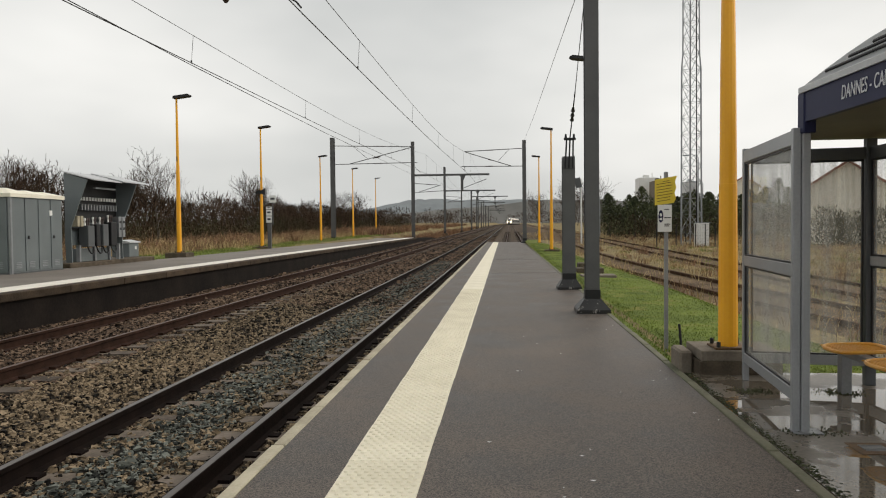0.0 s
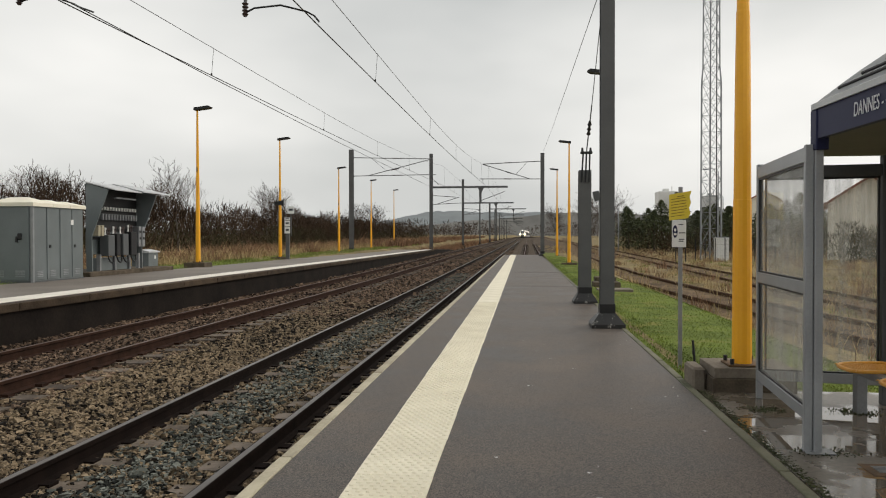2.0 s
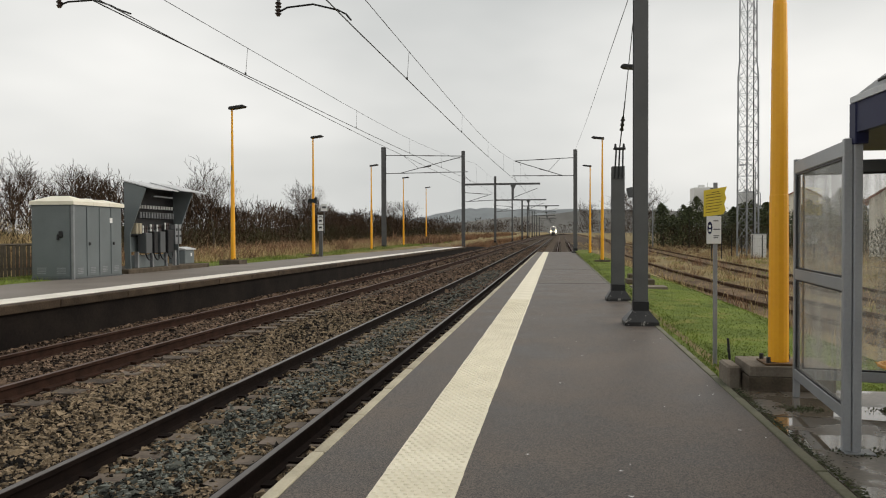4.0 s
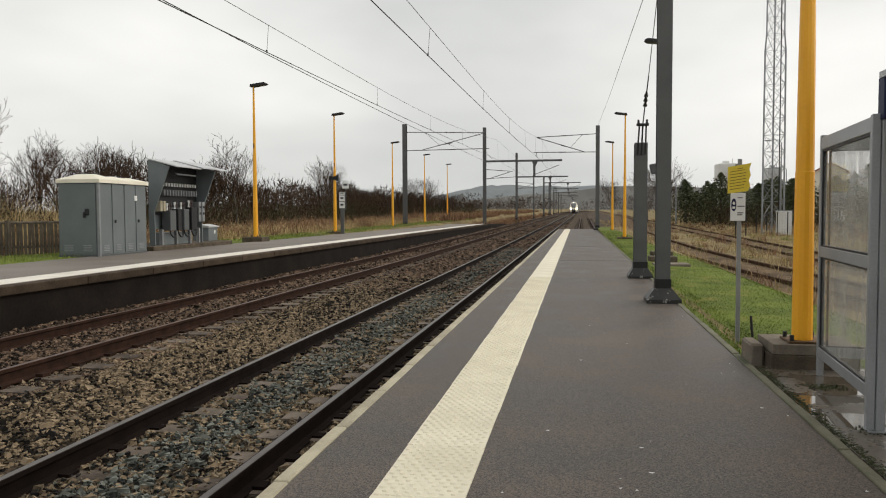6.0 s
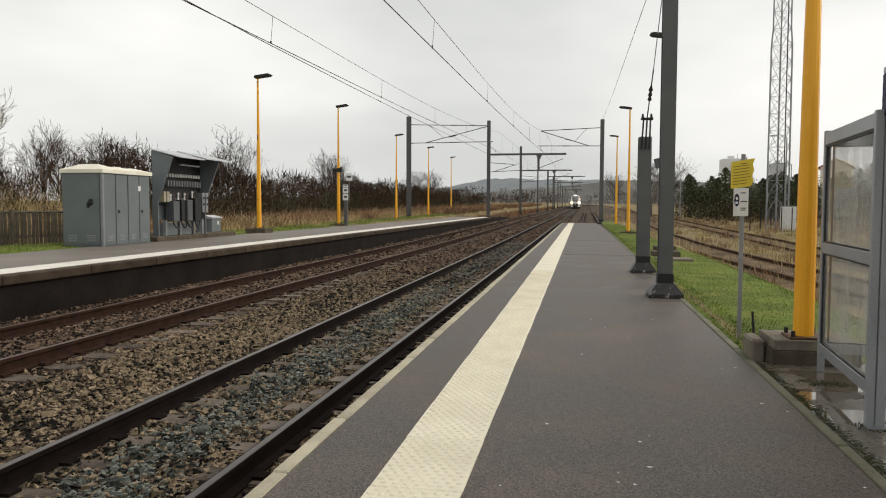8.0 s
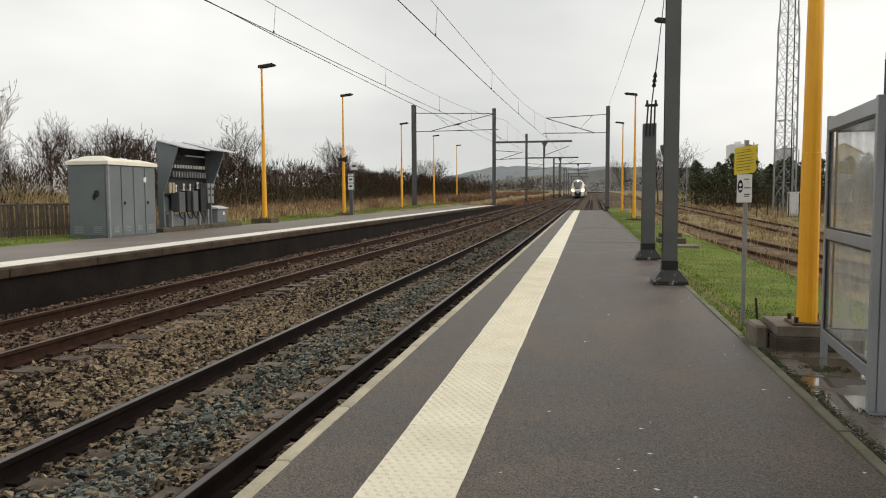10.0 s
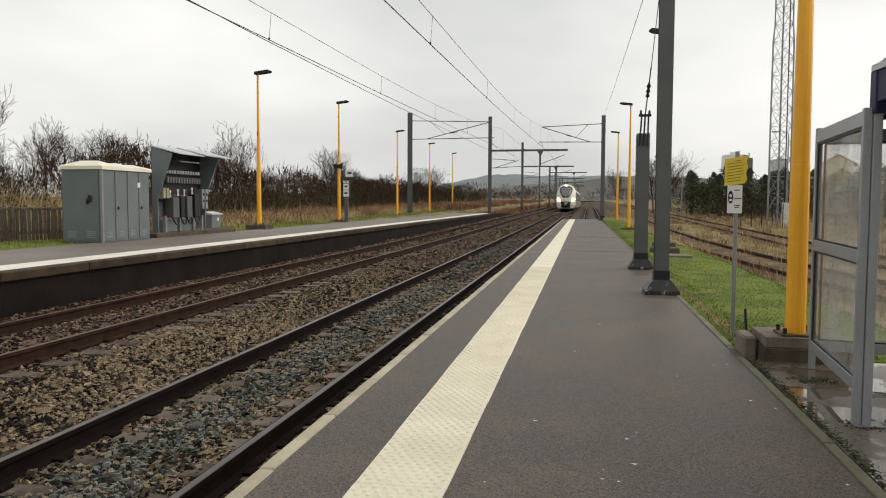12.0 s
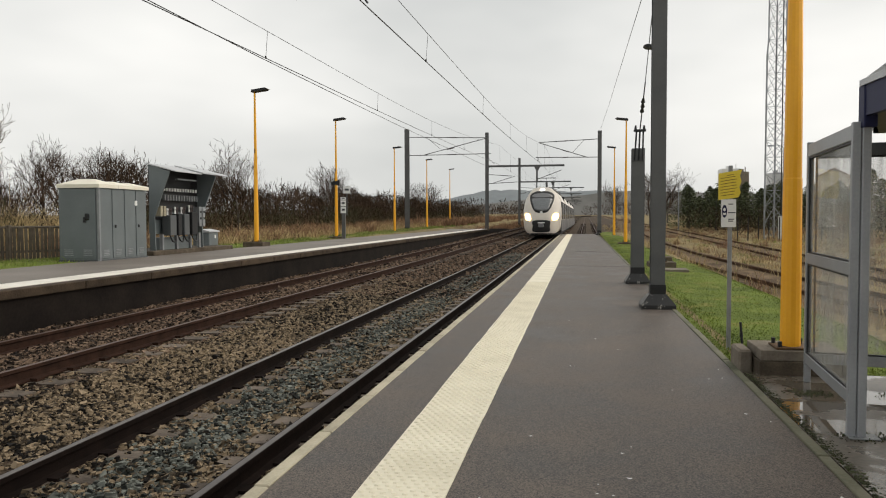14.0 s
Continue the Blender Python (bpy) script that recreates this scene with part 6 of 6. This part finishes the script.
def clumped(rng, n, xs, ys, power, clump, avoid=None):
    m = max(20, n // clump)
    cx = rng.uniform(xs[0], xs[1], m)
    cy = ys[0] + (ys[1] - ys[0]) * rng.random(m) ** power
    i = rng.integers(0, m, n)
    x, y = cx[i] + rng.normal(0, 0.22, n), cy[i] + rng.normal(0, 0.22, n)
    if avoid is not None:
        k = avoid(x, y)
        x, y = x[k], y[k]
    return x, y, GH(x, y) - 0.02


def off_rails(x, y):
    a = np.array([siding_a(v) for v in y])
    b = np.array([siding_b(v) for v in y])
    lawn = np.interp(y, (7.5, 14, 26, 40, 63), (4.6, 4.2, 3.3, 2.9, 2.6))
    r = np.random.default_rng(2).random(len(x))
    return (x > lawn) & ((np.abs(x - a) > 1.3) | (r < 0.16)) & ((np.abs(x - b) > 1.1) | (r < 0.30))


def no_fence(x, y):
    return (y > 21.5) | (x < -16.9) | ((x < -15.9 + (y - 17) * 0.6) & (x < -14.4))


blades("field_grass", M_STRAW, 52000, lambda r, n: clumped(r, n, (3, 34), (8, 130), 1.7, 40, off_rails), 0.28, 0.018, 0.9, 22, "dry straw-coloured grass round the sidings", "grass")
blades("field_weeds", M_STRAW_RED, 28000, lambda r, n: clumped(r, n, (4, 30), (10, 120), 1.6, 60, off_rails), 0.34, 0.016, 0.8, 23, "russet winter weeds between the sidings", "weeds")
blades("field_green", M_BLADE, 9000, lambda r, n: clumped(r, n, (4, 20), (8, 60), 1.5, 60, off_rails), 0.14, 0.014, 0.9, 24, "green grass tufts among dry grass", "grass")
blades("verge_grass", M_BLADE, 26000, lambda r, n: clumped(r, n, (-14.4, -11.85), (10, 90), 1.5, 40), 0.10, 0.018, 0.8, 25, "green grass on the far verge", "grass")
blades("tall_dry_grass", M_STRAW, 36000, lambda r, n: clumped(r, n, (-18.5, -14.0), (14, 130), 1.4, 50, no_fence), 0.36, 0.022, 1.0, 26, "tall dry grass behind the opposite platform", "grass")
blades("tall_russet_weeds", M_STRAW_RED, 30000, lambda r, n: clumped(r, n, (-20, -14.4), (14, 150), 1.4, 60, no_fence), 0.5, 0.024, 1.0, 27, "tall russet dead weeds behind the opposite platform", "weeds")
blades("reeds", M_STRAW, 5200, lambda r, n: clumped(r, n, (-22.5, -17.4), (18.5, 28), 1.0, 60), 1.05, 0.020, 0.7, 31, "tall pale dead stalks behind the fence", "weeds")
blades("lineside_grass", M_STRAW_RED, 24000, lambda r, n: clumped(r, n, (-18, -9.0), (74, 260), 1.5, 50), 0.6, 0.045, 0.7, 28, "dry grass beside the open line", "grass")
blades("slab_moss", M_MOSS, 3200, lambda r, n: (1.590 + np.abs(r.normal(0, 0.045, n)) * (0.5 + 0.5 * np.sin(np.arange(n) * 0.013) ** 2), r.uniform(1.5, 7.5, n), np.zeros(n)), 0.0035, 0.018, 1.6, 29, "flat dark moss along the kerb", "moss")
blades("post_weeds", M_MOSS, 900, lambda r, n: (np.where(r.random(n) < 0.5, 1.93, 2.62) + r.normal(0, 0.09, n), np.where(r.random(n) < 0.5, 5.56, 6.75) + r.normal(0, 0.06, n), np.zeros(n)), 0.011, 0.012, 1.6, 30, "small weeds round the shelter posts", "weeds")


# ---- bare shrubs and hedges ----
def thicket(name, material, spots, twigs, seed, label, width=0.03):
    """Shrubs of many thin bent twigs; spots: rows of x, y, z, radius, height."""
    rng = np.random.default_rng(seed)
    spots = np.repeat(np.asarray(spots, float), twigs, 0)
    n = len(spots)
    a = rng.uniform(0, 2 * np.pi, n)
    r0 = spots[:, 3] * 0.75 * np.sqrt(rng.random(n))
    f0 = rng.random(n) ** 0.85 * 0.84
    dome = np.sqrt(np.clip(1.05 - f0 ** 2, 0, 1))
    x0 = spots[:, 0] + np.cos(a) * r0 * dome
    y0 = spots[:, 1] + np.sin(a) * r0 * dome
    z0 = spots[:, 2] + spots[:, 4] * f0
    a2 = a + rng.normal(0, 0.8, n)
    ln = spots[:, 4] * rng.uniform(0.05, 0.16, n)
    tilt = rng.uniform(0.1, 1.5, n)
    ex, ey, ez = np.cos(a2) * np.sin(tilt) * ln, np.sin(a2) * np.sin(tilt) * ln, np.cos(tilt) * ln
    w = width * rng.uniform(0.4, 1.4, n) * np.clip(spots[:, 4] / 3.0, 0.6, 2.5)
    b = rng.uniform(0, 2 * np.pi, n)
    wx, wy = np.cos(b) * w / 2, np.sin(b) * w / 2
    bend = rng.normal(0, 0.12, (n, 3)) * ln[:, None]
    p0, p1 = np.stack([x0 - wx, y0 - wy, z0], -1), np.stack([x0 + wx, y0 + wy, z0], -1)
    mid = np.stack([x0 + ex * 0.5, y0 + ey * 0.5, z0 + ez * 0.55], -1) + bend
    side = np.stack([wx * 0.6, wy * 0.6, np.zeros(n)], -1)
    tip = np.stack([x0 + ex, y0 + ey, z0 + ez], -1)
    fork = mid + np.stack([-ey, ex, ez * 1.1], -1) * rng.uniform(0.2, 0.5, (n, 1))
    v = np.stack([p0, p1, mid + side, mid - side, tip, fork], 1).reshape(-1, 3)
    k = 6 * np.arange(n)[:, None]
    f = np.concatenate([k + np.array([[0, 1, 2]]), k + np.array([[0, 2, 3]]), k + np.array([[3, 2, 4]]), k + np.array([[3, 2, 5]])], 0)
    return soup(name, v, f, material, label, "shrubs")


rng = np.random.default_rng(40)
spots_a, spots_b, spots_c = [], [], []
for i in range(330):
    y = 14 + 130 * rng.random() ** 1.2
    depth = rng.random()
    x = -18.2 - 13 * depth
    h = rng.uniform(2.3, 3.1) + 1.7 * depth - (0.45 if y < 36 else 0.0) + 0.55 * math.sin(y * 0.16) + 0.4 * math.sin(y * 0.41 + x)
    spots_a.append((x, y, ground_height(x, y) - 0.1, rng.uniform(1.3, 2.2), max(1.3, h)))
for i in range(150):
    y = 16 + 130 * rng.random() ** 1.2
    x = -16.8 - 8 * rng.random()
    spots_b.append((x, y, ground_height(x, y) - 0.1, rng.uniform(1.2, 2.0), rng.uniform(1.0, 2.3)))
for i in range(170):
    y = 120 + 420 * rng.random()
    x = -22 - 50 * rng.random() + 0.02 * y
    spots_c.append((x, y, ground_height(x, y), rng.uniform(3, 5), rng.uniform(3.0, 5.5)))
for i in range(90):
    y = 100 + 420 * rng.random()
    x = 12 + 40 * rng.random() + 0.03 * y
    spots_c.append((x, y, ground_height(x, y), rng.uniform(3, 5), rng.uniform(3.5, 7.0)))
thicket("bare_hedge", M_TWIG, spots_a, 310, 41, "dense bare brown hedge behind the opposite platform", 0.042)
thicket("bramble_bank", M_TWIG_GREEN, spots_b, 230, 42, "dull green bramble bank behind the opposite platform", 0.052)
thicket("far_hedge", M_TWIG, spots_c, 80, 43, "dark bare hedges along the far line", 0.09)
spots_d, spots_f = [], []
for i in range(120):
    y = 56 + 48 * rng.random()
    x = 9.5 + 0.10 * (y - 62) + 26 * rng.random()
    spots_d.append((x, y + 10, ground_height(x, y), rng.uniform(1.6, 2.6), rng.uniform(1.7, 3.1)))
for i in range(46):
    x = 19.5 + 16 * rng.random()
    y = 54 - 0.25 * (x - 20) + 3 * rng.random()
    spots_f.append((x, y, ground_height(x, y), rng.uniform(1.2, 1.9), rng.uniform(2.2, 3.3)))
thicket("garden_hedge", M_TWIG_GREEN, spots_f, 260, 46, "dull green hedge in front of the houses", 0.06)
thicket("field_thicket", M_TWIG, spots_d, 150, 44, "low bare thicket behind the sidings", 0.05)


# ---- bare trees ----
def bare_tree(at, height, seed, label, spread=0.55, depth=6, trunk=0.017, twig=None):
    rng = random.Random(seed)
    root = thing("bare_tree", (*at, ground_height(*at) - 0.1), label, "tree", "bare trees")
    trunk_bm, limb_bm = bmesh.new(), bmesh.new()

    def grow(p, d, length, r, level):
        target = trunk_bm if level == 0 else limb_bm
        n = 7 if level == 0 else (5 if level < 2 else 3)
        segs = 3 if level < 2 else 2
        for s in range(segs):
            nd = (d + Vector((rng.uniform(-1, 1), rng.uniform(-1, 1), rng.uniform(-0.3, 0.7))) * 0.16).normalized()
            q = p + nd * length / segs
            r2 = r * (0.86 if level else 0.88)
            bm_tube(target, p, q, r, r2, n, caps=False)
            p, d, r = q, nd, r2
            if level < depth and (s > 0 or level > 0):
                for _ in range(2 if level < 3 else 1):
                    side = d.orthogonal().normalized()
                    side = Matrix.Rotation(rng.uniform(0, 2 * math.pi), 3, d) @ side
                    grow(p, (d * (1 - spread * 0.6) + side * spread * rng.uniform(0.6, 1.2) + Vector((0, 0, 0.22))).normalized(), length * rng.uniform(0.5, 0.74), max(r * 0.6, 0.009), level + 1)

    grow(Vector((0, 0, 0)), Vector((rng.uniform(-0.05, 0.05), 0, 1)).normalized(), height * 0.40, height * trunk, 0)
    part("trunk", trunk_bm, M_BARK_PALE if twig else M_BARK, root, "grey bare trunk")
    part("crown", limb_bm, twig or M_TWIG, root, "fine bare branches")
    if not twig:
        ob = thicket("twig_haze", M_TWIG, [(0, 0, height * 0.30, height * 0.44, height * 0.64)], 1400, seed, "haze of fine twigs", 0.009)
        ob["kind"] = "stuff"
        del ob["category"]
        ob.parent = root
    return root


for k, (x, y, h) in enumerate(((-20.6, 44, 5.5), (-24.6, 36.5, 5.0), (-23.0, 34.0, 4.9), (-23.4, 70, 6.3), (-25.2, 73, 5.9), (-30.0, 40, 5.4), (-34, 44, 5.8), (-27, 52, 5.0), (-29.5, 33, 4.6))):
    bare_tree((x, y), h, 60 + k, "leafless grey-brown tree above the hedge")
bare_tree((-20.2, 24.0), 5.9, 77, "slender pale leafless tree beside the fence", 0.5, 6, 0.008, M_BARK_PALE)
for k, (x, y, h) in enumerate(((9.6, 108, 8.6), (12.5, 116, 9.5), (6.8, 150, 8.5), (-26, 120, 7), (-30, 150, 8), (16.5, 150, 9))):
    bare_tree((x, y), h, 80 + k, "leafless tree beyond the sidings", 0.6)


# ---- conifers ----
def conifer(at, height, seed, width, label):
    r = np.random.default_rng(seed)
    root = thing("conifer", (*at, ground_height(*at) - 0.1), label, "tree", "dark conifers")
    bm = bmesh.new()
    bm_tube(bm, (0, 0, 0), (0, 0, height * 0.95), height * 0.022, 0.02, 7)
    part("trunk", bm, M_BARK, root)
    n = int(750 + 130 * height)
    t = r.random(n) ** 0.8
    lobes = 0.8 + 0.4 * r.random(n)
    z = height * (0.06 + 0.94 * t)
    a = r.uniform(0, 2 * np.pi, n)
    ph = r.uniform(0, 6.28, 4)
    ragged = 1 + 0.32 * np.sin(3 * a + ph[0] + 5 * t) + 0.28 * np.sin(2 * a + ph[1] - 9 * t) + 0.2 * np.sin(17 * t + ph[2])
    rad = width * (1 - t) ** 0.8 * 1.15 * np.sqrt(r.random(n)) * lobes * ragged + 0.05
    c = np.stack([np.cos(a) * rad, np.sin(a) * rad, z], -1)
    s = r.uniform(0.12, 0.32, n) * (0.55 + 0.08 * height / 2)
    d1 = np.stack([np.cos(a), np.sin(a), r.uniform(-0.5, 0.5, n)], -1) * s[:, None]
    d2 = np.stack([-np.sin(a), np.cos(a), r.uniform(-0.6, 0.6, n)], -1) * s[:, None] * 0.45
    v = np.stack([c - d1 * 0.4, c + d2, c + d1, c - d2, c + np.array([0, 0, 1.0]) * s[:, None] * 0.6], 1).reshape(-1, 3)
    k = 5 * np.arange(n)[:, None]
    f = np.concatenate([k + np.array([[0, 1, 2]]), k + np.array([[0, 2, 3]]), k + np.array([[1, 4, 3]])], 0)
    ob = soup("crown", v, f, M_NEEDLE, "dark green needle crown", "")
    ob.parent = root
    return root


rr = random.Random(9)
for i in range(62):
    f = i / 61
    x = 13.2 + 40 * f + rr.uniform(-0.8, 0.8)
    y = 96 - 22 * f + rr.uniform(-5, 8)
    h = rr.uniform(4.0, 5.7) + (0.9 if i % 6 == 0 else 0) + 0.5 * f
    conifer((x, y), h, 100 + i, rr.uniform(2.0, 3.6), "dense dark green conifer in a windbreak")

# far row of trees under the hill
spots_e = []
for i in range(160):
    x = -160 + 330 * rng.random()
    y = 480 + 240 * rng.random()
    spots_e.append((x, y, ground_height(x, y), rng.uniform(5, 8), rng.uniform(6, 13)))
thicket("far_wood", M_TWIG, spots_e, 80, 45, "far leafless wood along the line", 0.16)


# ---- small litter and joints on the platform ----
rl = np.random.default_rng(71)
vs, fs = [], []
for i in range(60):
    x, y, s, a = rl.uniform(-0.4, 1.45), 2.2 + 14 * rl.random() ** 1.5, rl.uniform(0.005, 0.013), rl.uniform(0, 3)
    k = len(vs)
    for q in range(5):
        vs.append((x + s * math.cos(a + q * 1.257) * (1 + 0.5 * (q % 2)), y + s * math.sin(a + q * 1.257), 0.002 + 0.003 * (q % 2)))
    fs += [(k, k + 1, k + 2, k + 3), (k, k + 3, k + 4, k + 4)][:1]
soup("platform_litter", vs, fs, M_WHITE, "tiny pale flecks of litter on the asphalt", "litter")
bm = bmesh.new()
for y, x0, x1 in ((31.0, -0.4, 1.48), (31.5, 0.0, 0.7), (22.2, -0.45, 1.48)):
    bm_box(bm, x0, x1, y, y + 0.03, -0.002, 0.002)
ob = single("asphalt_joint", bm, M_WALL, "dark repair joints across the asphalt", "joint", kind="stuff")


# ---- what moves ----
def motions():
    rows = []
    for i in range(29):
        t = i * 0.5
        y = TRAIN_END + TRAIN_SPEED * (14.0 - t)
        turn = math.degrees(math.atan2(drift(y) - drift(y + 20), 20.0))
        rows.append((t, pose(NEAR_AXIS + drift(y), y, NEAR_RAIL + rise(y), 0, 0, turn)))
    walk(train, rows)


TRAIN_END, TRAIN_SPEED = 58.0, 27.0
motions()
